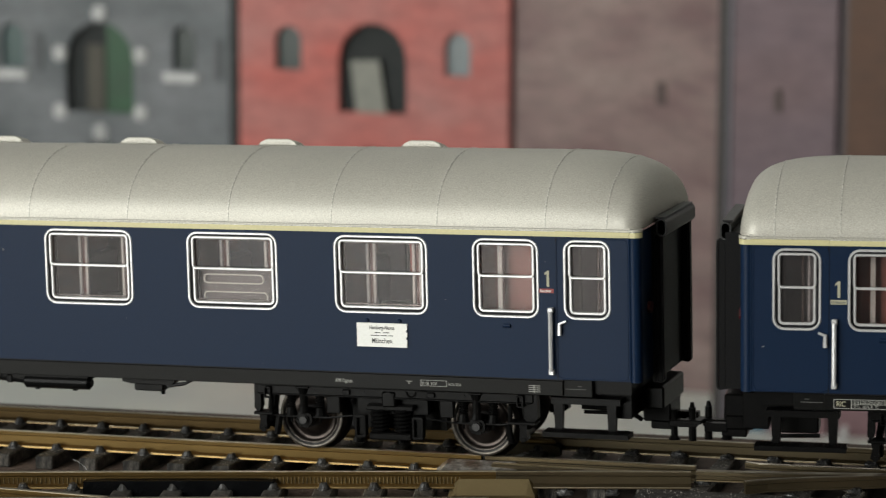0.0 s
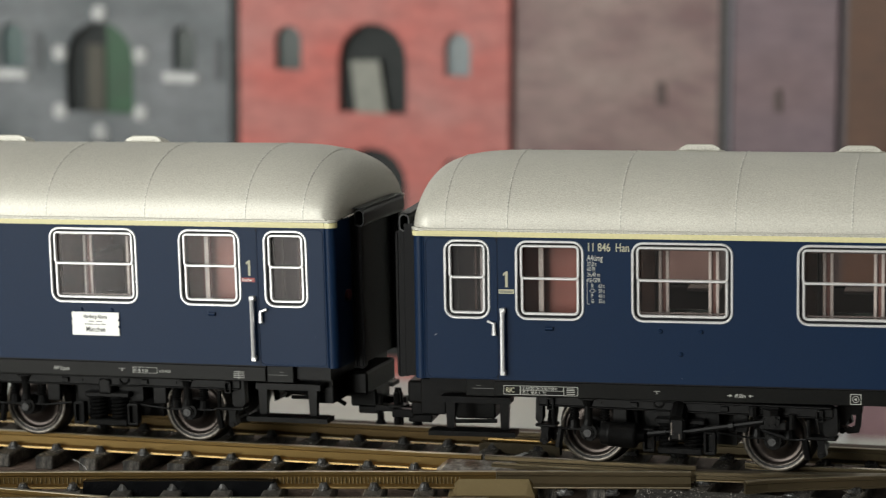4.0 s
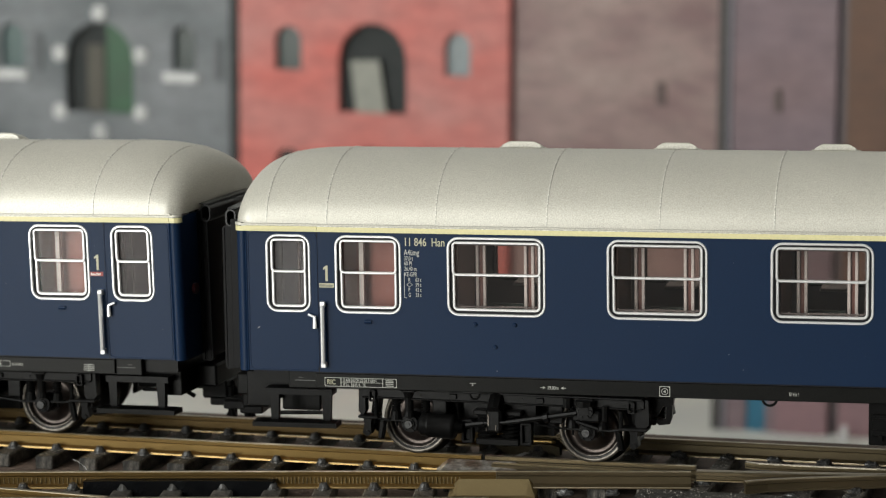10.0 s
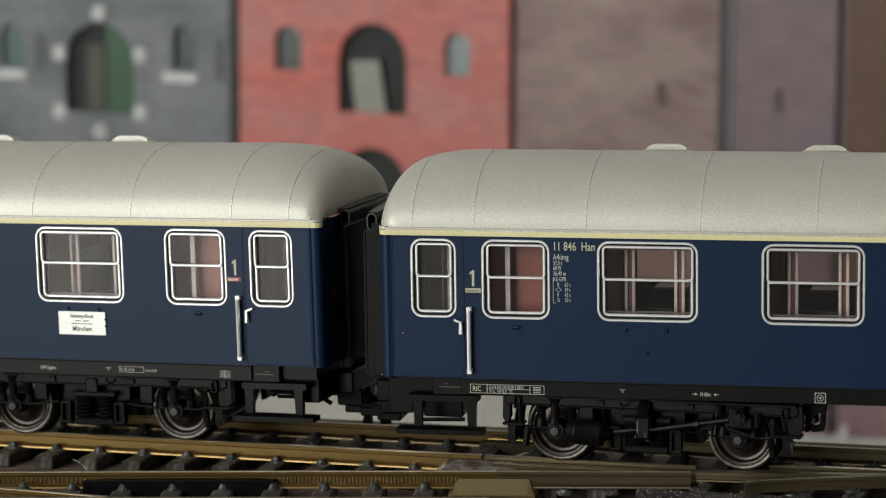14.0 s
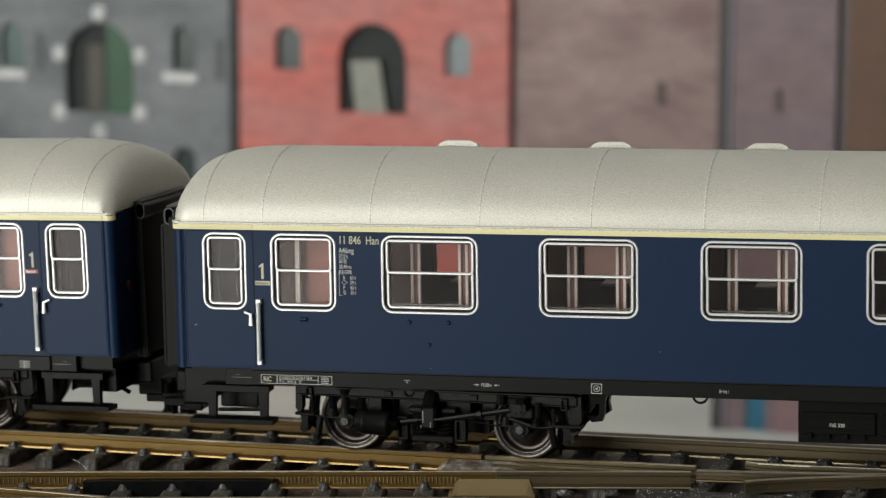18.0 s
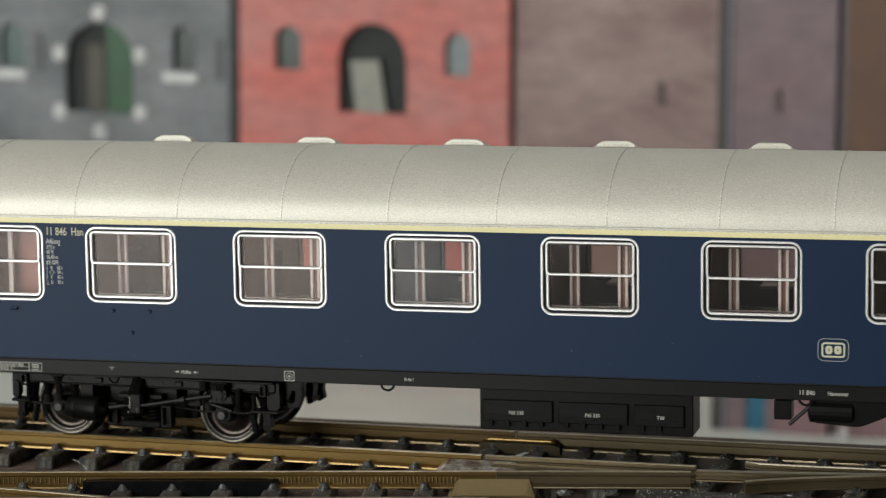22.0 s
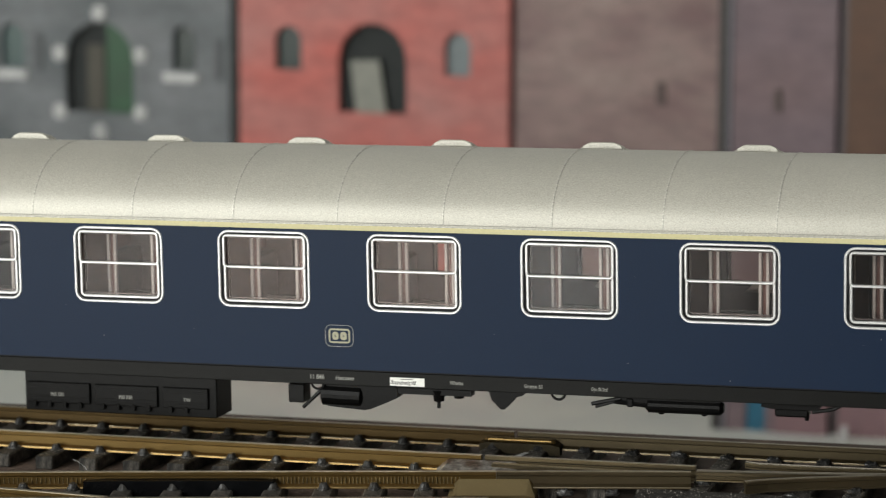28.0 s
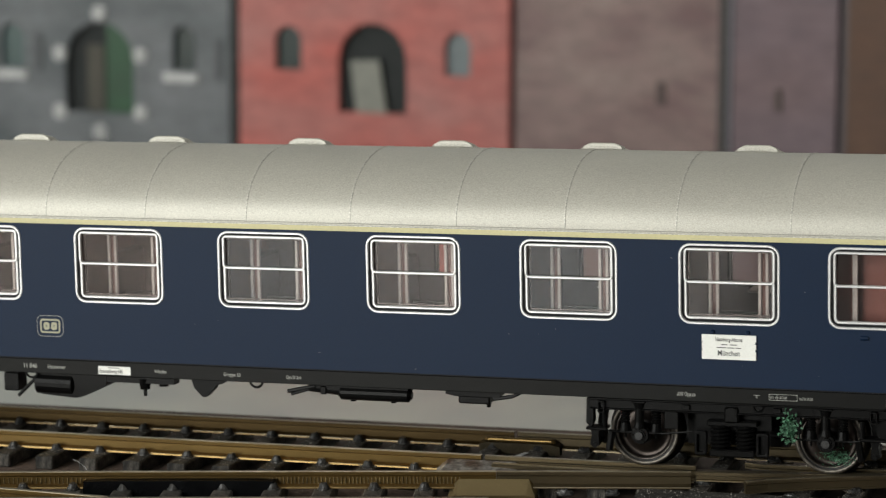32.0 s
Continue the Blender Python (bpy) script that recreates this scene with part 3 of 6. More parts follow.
for x in (-930, -1440):
    part("window_bar", boxes((x - 24, x + 24, yb, yb + 40, wz0 + 50, wz1 - 60)), M_FRAMEWOOD, win_frame)


# ---- the passenger coaches ----
HW = 16.2          # half width of the body
Z_SILL, Z_TOP = 13.85, 36.5
PITCH_W, WIN_W, WIN_TOP, WIN_BOT = 24.09, 14.94, 34.81, 22.89
PIVOT, WHEEL_R, AXLE = 108.0, 5.2, 13.9
SHARED = {}


def shared(key, make, mat, parent, name, at=None, label="", smooth=False, second=None):
    """An object on one mesh that alike pieces share."""
    if key not in SHARED:
        o = part(name, make(), mat, smooth=smooth)
        if second:
            o.data.materials.append(second)
        SHARED[key] = o.data
        bpy.data.objects.remove(o)
    ob = new(name, SHARED[key])
    ob.parent = parent
    if at is not None:
        ob.matrix_basis = at
    if label:
        tagged(ob, label)
    return ob


def mpose(x, y, z, rx=0, ry=0, rz=0):
    return pose(x * MM, y * MM, z * MM, rx, ry, rz)


def window_list():
    """Openings of the near side: middle, width, kind."""
    out = [(-140.4, 7.0, "door"), (-128.0, 10.3, "cabin")]
    out += [((i - 4.5) * PITCH_W, WIN_W, "main") for i in range(10)]
    return out + [(128.0, 10.3, "cabin"), (140.5, 7.2, "door")]


def side_mesh():
    bm = bmesh.new()
    x = -147.0
    z0, z1 = Z_SILL, 36.4
    for c, w, kind in window_list():
        a, b = c - w / 2 - 1.0, c + w / 2 + 1.0
        if a > x + 0.01:
            vs = [bm.verts.new(p) for p in ((x, 0, z0), (a, 0, z0), (a, 0, z1), (x, 0, z1))]
            bm.faces.new(vs)
        hole = cell_with_hole(bm, a, b, z0, z1, (c - w / 2 + 0.3, c + w / 2 - 0.3, WIN_BOT + 0.3, WIN_TOP - 0.3, 1.45), 0.0)
        inner = [bm.verts.new((v.co.x, 1.0, v.co.z)) for v in hole]
        for j in range(len(hole)):
            k = (j + 1) % len(hole)
            bm.faces.new((hole[j], hole[k], inner[k], inner[j]))
        x = b
    vs = [bm.verts.new(p) for p in ((x, 0, z0), (147.0, 0, z0), (147.0, 0, z1), (x, 0, z1))]
    bm.faces.new(vs)
    # the edge turned inwards along the foot
    vs = [bm.verts.new(p) for p in ((-147.0, 0, z0), (147.0, 0, z0), (147.0, 1.2, z0), (-147.0, 1.2, z0))]
    bm.faces.new(vs)
    bmesh.ops.remove_doubles(bm, verts=bm.verts, dist=0.001)
    return bm


def inner_side_mesh():
    """The inner lining, one millimetre in, with the same openings."""
    bm = bmesh.new()
    x = -147.0
    for c, w, kind in window_list():
        a, b = c - w / 2 - 1.0, c + w / 2 + 1.0
        if a > x + 0.01:
            bm.faces.new([bm.verts.new(p) for p in ((x, 1.02, Z_SILL), (a, 1.02, Z_SILL), (a, 1.02, 36.4), (x, 1.02, 36.4))])
        cell_with_hole(bm, a, b, Z_SILL, 36.4, (c - w / 2 + 0.5, c + w / 2 - 0.5, WIN_BOT + 0.5, WIN_TOP - 0.5, 1.7), 1.02)
        x = b
    return bm


def window_frame_mesh(w):
    return lambda: ring_frame(bmesh.new(), -w / 2, w / 2, WIN_BOT, WIN_TOP, 1.75, 0.38, -0.16, 0.25, crown=0.15)


def sash_mesh(w):
    """The upper sash, which slides before the lower one; its bottom rail is the bar across the window."""
    def make():
        bm = ring_frame(bmesh.new(), -w / 2 + 0.72, w / 2 - 0.72, 28.92, WIN_TOP - 0.68, 0.72, 0.38, -0.02, 0.5, crown=0.13)
        return bm
    return make


def lower_sash_mesh(w):
    def make():
        bm = ring_frame(bmesh.new(), -w / 2 + 0.78, w / 2 - 0.78, WIN_BOT + 0.72, 31.0, 0.85, 0.4, 0.2, 0.7, crown=0.13)
        for v in bm.verts:
            v.co.z = min(v.co.z, 29.1)
        bmesh.ops.dissolve_degenerate(bm, dist=0.002, edges=bm.edges)
        return bm
    return make


def pane_edge_mesh(w):
    """The moulded edge of the clear insert behind the sash."""
    def make():
        bm = ring_frame(bmesh.new(), -w / 2 + 1.2, w / 2 - 1.2, WIN_BOT + 1.2, WIN_TOP - 1.15, 0.5, 0.2, 0.85, 1.5, crown=0.05)
        return bm
    return make


def gasket_mesh(w):
    return lambda: ring_frame(bmesh.new(), -w / 2 + 0.3, w / 2 - 0.3, WIN_BOT + 0.3, WIN_TOP - 0.3, 1.5, 0.55, 0.3, 0.7, crown=0.02)


def pane_mesh(w):
    return lambda: boxes((-w / 2 + 0.95, w / 2 - 0.95, 0.62, 0.8, WIN_BOT + 0.95, WIN_TOP - 0.95))


ROOF_HW, DOME, ROOF_END = 16.35, 15.0, 148.75


def roof_height(e, g=0.0):
    """Height over the rails; e: share of the half width, g: share of the way down the end dome."""
    return Z_TOP + 9.65 * max(0.0, 1 - abs(e) ** 2.05) ** 0.5 * max(0.0, 1 - g ** 2.5) ** 0.22


def roof_wide(g):
    """The plan narrows round the corner at its end."""
    r, left = 2.6, max(0.0, DOME * (1 - g))
    return 1.0 if left >= r else 1 - (r - math.sqrt(max(0.0, r * r - (r - left) ** 2))) / ROOF_HW


def roof_mesh():
    bm = bmesh.new()
    n = 44
    es = [math.sin(math.pi / 2 * (2 * j / n - 1)) for j in range(n + 1)]
    gs = [1 - (1 - i / 28) ** 2.6 for i in range(29)]
    straight = ROOF_END - DOME
    rows_ = []
    for x, g in [(-straight - DOME * g, g) for g in reversed(gs)] + [(straight + DOME * g, g) for g in gs]:
        w = roof_wide(g) * ROOF_HW
        rows_.append([bm.verts.new((x, e * w, roof_height(e, g))) for e in es])
    for a, b in zip(rows_, rows_[1:]):
        for j in range(n):
            bm.faces.new((a[j], a[j + 1], b[j + 1], b[j]))
    bmesh.ops.remove_doubles(bm, verts=bm.verts, dist=0.0005)
    return bm


def seam_mesh(g=0.0):
    """A thin raised seam over the roof; on the end dome it leans back with the slope."""
    def make():
        bm = bmesh.new()
        n = 36
        w = roof_wide(g) * ROOF_HW
        ring = []
        for j in range(n + 1):
            e = math.sin(math.pi / 2 * (2 * j / n - 1))
            y = e * w
            nrm = Vector((0, e, 0.75)).normalized() * 0.075
            ring.append([bm.verts.new((dx, y + nrm.y * up, roof_height(e, max(0.0, g + dx / DOME)) + nrm.z * up)) for dx, up in ((-0.14, -1), (-0.07, 1), (0.07, 1), (0.14, -1))])
        for a, b in zip(ring, ring[1:]):
            for k in range(3):
                bm.faces.new((a[k], a[k + 1], b[k + 1], b[k]))
        return bm
    return make


def vent_mesh():
    bm = bmesh.new()
    prism(bm, [(-3.5, 0), (-2.9, 0.55), (-2.3, 0.95), (-1.8, 1.1), (1.8, 1.1), (2.3, 0.95), (2.9, 0.55), (3.5, 0)], -1.9, 1.9)
    bmesh.ops.bevel(bm, geom=list(bm.edges), offset=0.15, segments=1, affect="EDGES")
    box(bm, -3.7, -1.3, -1.0, 1.0, -0.3, 0.3, bevel=0.1)
    box(bm, 1.3, 3.7, -1.0, 1.0, -0.3, 0.3, bevel=0.1)
    box(bm, -2.1, 2.1, -1.95, -1.6, 0.2, 0.55, bevel=0.08)
    return bm


def end_mesh():
    """The end wall at the right; it is turned for the left one."""
    half_plan = [(147.0, -16.05), (147.12, -16.22), (147.35, -16.3), (147.65, -16.3), (147.95, -16.2), (148.2, -16.02), (148.4, -15.75), (148.52, -15.4), (148.58, -14.9), (148.6, -9.0)]
    plan = half_plan + [(x, -y) for x, y in reversed(half_plan)]
    bm = bmesh.new()
    a = [bm.verts.new((x, y, Z_SILL - 0.1)) for x, y in plan]
    b = [bm.verts.new((x, y, 36.15)) for x, y in plan]
    for i in range(len(plan) - 1):
        bm.faces.new((a[i], a[i + 1], b[i + 1], b[i]))
    bm.faces.new([bm.verts.new(v.co) for v in a])
    return bm


def add_bogie(coach, sx, generator):
    frame_bm = boxes((-9, 9, -11, 11, 8.9, 10.9), (-5.6, 5.6, -11.8, 11.8, 6.4, 9.0), (-7.6, 7.6, -8.5, 8.5, 3.4, 9.0))
    bogie = part("bogie", frame_bm, M_BLACK, coach, "black plastic bogie under the coach")
    bogie.matrix_basis = mpose(sx * PIVOT, 0, 0)

    def side_frame():
        """One long frame beam with its end legs and brackets; it faces the front."""
        bm = boxes((-21.6, 22.8, -13.5, -12.3, 9.2, 10.6), (-21.4, 22.6, -13.9, -12.2, 10.5, 10.9), (-21.4, 22.6, -13.75, -12.25, 9.05, 9.35), bevel=0.12)
        for e in (-1, 1):
            # end plate, its moulded frame and its foot; the right end reaches further
            k = 1.3 if e > 0 else 0.0
            lean = 20.0 + k if e > 0 else 21.0
            prism(bm, [(e * lean, 10.6), (e * (22.0 + k), 10.6), (e * (22.1 + k), 6.9), (e * (21.6 + k), 6.3), (e * (lean + 0.3), 6.3), (e * lean, 7.0)], -13.2, -11.6)
            ring_frame(bm, e * (19.6 + k) - 0.55, e * (19.6 + k) + 0.55, 8.6, 10.4, 0.2, 0.22, -14.1, -13.4, k=2, crown=0.05)
            box(bm, *sorted((e * 18.8, e * (22.0 + k))), -13.9, -11.4, 5.9, 6.35, bevel=0.12)
            tube(bm, (e * 19.2, -13.4, 6.3), (e * 19.2, -13.4, 8.8), 0.35, 8)
            box(bm, *sorted((e * 8.0, e * 10.2)), -13.3, -12.2, 6.4, 9.2, bevel=0.15)
            box(bm, *sorted((e * 6.2, e * 7.4)), -13.9, -13.3, 9.5, 10.3, bevel=0.1)
        for x in (-12, -4, 4, 12):
            tube(bm, (x, -13.65, 9.9), (x, -13.4, 9.9), 0.22, 7)
        return bm

    for s in (-1, 1):
        shared("side_frame", side_frame, M_BLACK, bogie, "side_frame", mpose(0, 0, 0, 0, 0, 0 if s < 0 else 180))
    for x in (-20.5, 20.5):
        shared("cross_beam", lambda: boxes((-0.6, 0.6, -12.3, 12.3, 9.3, 10.5)), M_BLACK, bogie, "cross_beam", mpose(x, 0, 0))

    prof = [(0.9, -10.3), (1.5, -10.35), (1.75, -9.7), (3.2, -9.25), (3.75, -9.2), (4.05, -9.5), (4.15, -9.85), (4.3, -9.9), (4.4, -9.7), (4.52, -9.7), (4.6, -10.05), (5.1, -10.05), (5.2, -9.9), (5.25, -8.0), (5.75, -7.7), (5.85, -7.3), (5.7, -6.95), (4.3, -6.95), (3.6, -8.3), (0.9, -8.3)]

    def wheelset():
        bm = bmesh.new()
        lathe(bm, prof, 40)
        lathe(bm, [(r, -h) for r, h in prof][::-1], 40)
        tube(bm, (0, -10.4, 0), (0, 10.4, 0), 0.95, 14)
        for f in bm.faces:
            c = f.calc_center_median()
            r = math.hypot(c.x, c.z)
            f.material_index = 1 if r < 1.7 or 4.35 < r < 4.58 or abs(c.y) < 8.5 else 2 if r < 3.9 else 3 if r > 4.58 else 0
            f.smooth = len(f.verts) == 4
        return bm

    sets = []
    for e in (-1, 1):
        sets.append(shared("wheelset", wheelset, M_WHEEL, bogie, "wheelset", mpose(e * AXLE, 0, WHEEL_R), "turned metal wheels on a black axle", second=M_WHEEL_BLACK))
    if len(sets[0].data.materials) < 4:
        sets[0].data.materials.append(M_DISC)
        sets[0].data.materials.append(M_TYRE)

    def axle_box():
        bm = bmesh.new()
        tube(bm, (0, -12.6, 0), (0, -10.6, 0), 1.5, 12)
        tube(bm, (0, -13.3, 0), (0, -12.5, 0), 1.3, 14, 1.4)
        tube(bm, (0, -13.6, 0), (0, -13.2, 0), 0.85, 12)
        for a in range(6):
            x, z = 1.15 * math.cos(a * 1.047), 1.15 * math.sin(a * 1.047)
            tube(bm, (x, -13.5, z), (x, -13.2, z), 0.17, 6)
        # guide over the box, with its cap against the frame
        tube(bm, (0, -13.3, 1.0), (0, -13.3, 4.6), 0.62, 10)
        tube(bm, (0, -13.3, 1.2), (0, -13.3, 2.0), 0.85, 10, 0.65)
        tube(bm, (0, -13.3, 4.1), (0, -13.3, 5.0), 0.65, 10, 0.95)
        box(bm, -1.1, 1.1, -14.2, -12.3, 5.0, 5.3, bevel=0.08)
        # wings that carry the springs
        for sx in (-1, 1):
            box(bm, *sorted((sx * 1.2, sx * 3.6)), -13.0, -11.9, 0.15, 0.55, bevel=0.1)
            tube(bm, (sx * 2.35, -12.4, 0.5), (sx * 2.35, -12.4, 1.7), 0.85, 10, 0.65)
            tube(bm, (sx * 2.35, -12.4, -0.6), (sx * 2.35, -12.4, 0.2), 0.2, 6)
        return bm

    def spring_pair():
        bm = bmesh.new()
        for x in (-2.35, 2.35):
            spring(bm, x, -12.5, 1.7, 4.1, 0.62, 0.15, 6)
            tube(bm, (x, -12.5, 1.6), (x, -12.5, 4.2), 0.4, 8)
        return bm

    for s in (-1, 1):
        for e in (-1, 1):
            at = mpose(e * AXLE, 0, 5.3, 0, 0, 0 if s < 0 else 180)
            shared("axle_box", axle_box, M_BLACK, bogie, "axle_box", at)
            shared("axle_cap", lambda: tube(tube(bmesh.new(), (0, -14.0, 0), (0, -13.55, 0), 0.6, 12, 0.72), (0, -14.08, 0), (0, -13.98, 0), 0.25, 8), M_CAP, bogie, "axle_cap", at, "worn grey axle cap")
            shared("axle_springs", spring_pair, M_BLACK, bogie, "axle_spring", at)

            def link():
                bm = bmesh.new()
                tube(bm, (3.2, -13.1, 0.3), (8.0, -13.5, 0.95), 0.15, 8)
                tube(bm, (-3.2, -13.1, 0.3), (-8.0, -13.5, 0.95), 0.15, 8)
                return bm
            shared("axle_link", link, M_BLACK, bogie, "axle_link", at)

            def shoe():
                bm = bmesh.new()
                prism(bm, [(5.9, 3.5), (6.9, 3.5), (7.3, 0.5), (7.0, -1.8), (6.2, -2.3), (6.3, 0.5)], -9.9, -7.6)
                tube(bm, (6.9, -10.4, -1.5), (6.9, -7.0, -1.5), 0.5, 8)
                tube(bm, (6.9, -9.0, 3.0), (6.6, -9.0, 5.0), 0.4, 6)
                return bm
            shared("brake_shoe%d" % e, shoe, M_BLACK, bogie, "brake_shoe", mpose(e * AXLE, 0, 5.3) @ Matrix.Diagonal((e, -s, 1, 1)))

        def bolster():
            bm = bmesh.new()
            box(bm, -3.4, 3.4, -13.4, -10.8, 2.6, 3.7, bevel=0.2)
            for x in (-1.85, 1.85):
                spring(bm, x, -12.3, 3.7, 7.2, 1.3, 0.26, 6, 12)
                tube(bm, (x, -12.3, 3.7), (x, -12.3, 7.3), 0.9, 8)
            box(bm, -3.8, 3.8, -13.3, -11.0, 7.1, 8.0, bevel=0.2)
            box(bm, -1.1, 1.1, -13.8, -12.0, 7.8, 10.2, bevel=0.25)
            tube(bm, (0, -13.9, 9.4), (0, -12.8, 9.4), 0.8, 8)
            return bm
        at = mpose(0, 0, 0, 0, 0, 0 if s < 0 else 180)
        shared("bolster", bolster, M_BLACK, bogie, "bolster_spring", at)

        def brackets():
            bm = bmesh.new()
            for x in (-4.6, 4.6):
                ring_frame(bm, x - 0.9, x + 0.9, 2.9, 6.4, 0.3, 0.4, -13.9, -13.0, k=2, crown=0.05)
                box(bm, x - 0.7, x + 0.7, -13.2, -12.0, 3.1, 6.2)
            return bm
        shared("brackets", brackets, M_BLACK, bogie, "bracket", at)

        for e in (-1, 1):
            def end_hanger():
                bm = bmesh.new()
                prism(bm, [(e * 20.2, 5.8), (e * 21.6, 5.8), (e * 21.4, 4.9), (e * 21.7, 3.4), (e * 20.9, 2.9), (e * 20.3, 3.3), (e * 20.4, 4.9)], -12.6, -11.2)
                tube(bm, (e * 18.4, -12.0, 5.6), (e * 18.9, -12.0, 2.6), 0.55, 7)
                tube(bm, (e * 20.9, -12.8, 3.4), (e * 20.9, -11.0, 3.4), 0.45, 8)
                return bm
            shared("hanger%d" % e, end_hanger, M_BLACK, bogie, "hanger", at)
    if generator:
        bm = bmesh.new()
        lathe(bm, [(0.2, -3.3), (0.7, -3.3), (0.8, -2.9), (1.5, -2.8), (1.72, -2.55), (1.75, -1.7), (1.86, -1.62), (1.88, -1.3), (1.82, -1.2), (1.93, 2.2), (1.85, 2.5), (1.5, 2.75), (0.9, 2.9), (0.75, 3.8), (0.2, 3.9)], 24, "Z")
        gen = part("generator", bm, M_BLACK, bogie, "black generator cylinder", smooth=True)
        gen.matrix_basis = mpose(-8.7, -15.0, 5.6, 0, 92, 0)
        bm = bmesh.new()
        tube(bm, (-3.4, -15.0, 5.9), (-0.6, -15.0, 6.3), 0.45, 8)
        tube(bm, (-0.8, -15.0, 6.3), (3.4, -15.0, 6.6), 0.3, 8)
        tube(bm, (3.0, -15.0, 6.6), (13.8, -14.9, 8.5), 0.42, 8)
        tube(bm, (8.8, -15.0, 7.5), (9.5, -15.0, 7.7), 0.75, 8)
        box(bm, -0.2, 2.2, -15.4, -13.2, 5.0, 8.6, bevel=0.4)
        tube(bm, (1.0, -15.2, 8.2), (1.0, -13.0, 10.2), 1.2, 8)
        part("drive_shaft", bm, M_BLACK, bogie, "thin black drive shaft with its joints").matrix_basis = mpose(-1.0, 0, 0)
        bm = bmesh.new()
        tube(bm, (14.4, -15.0, 8.9), (14.4, -12.6, 8.9), 1.3, 14)
        tube(bm, (14.4, -14.4, 9.6), (14.4, -14.4, 10.4), 1.5, 8)
        box(bm, 12.2, 16.8, -14.6, -12.0, 7.0, 8.8, bevel=0.4)
        tube(bm, (14.4, -15.3, 8.9), (14.4, -14.9, 8.9), 0.75, 12, 0.6)
        for a in range(6):
            px, pz = 14.4 + 0.95 * math.cos(a * 1.047), 8.9 + 0.95 * math.sin(a * 1.047)
            tube(bm, (px, -15.25, pz), (px, -14.9, pz), 0.2, 6)
        tube(bm, (11.6, -14.2, 9.2), (11.6, -14.2, 10.6), 0.7, 8)
        tube(bm, (17.3, -14.0, 7.4), (17.3, -14.0, 9.6), 0.5, 8)
        tube(bm, (13.0, -14.6, 7.2), (16.4, -14.6, 6.2), 0.3, 7)
        part("axle_gearbox", bm, M_BLACK, bogie).matrix_basis = mpose(-0.4, 0, 0)
        part("bearing_plate", boxes((0.1, 0.35, -15.55, -15.35, 6.0, 7.9), (1.3, 1.5, -15.5, -15.35, 5.3, 6.2), (-0.2, 0.0, -15.5, -15.35, 5.2, 5.7), bevel=0.06), M_WHEEL, bogie, "bare metal strips on the drive").matrix_basis = mpose(-1.0, 0, 0)
    return bogie, sets


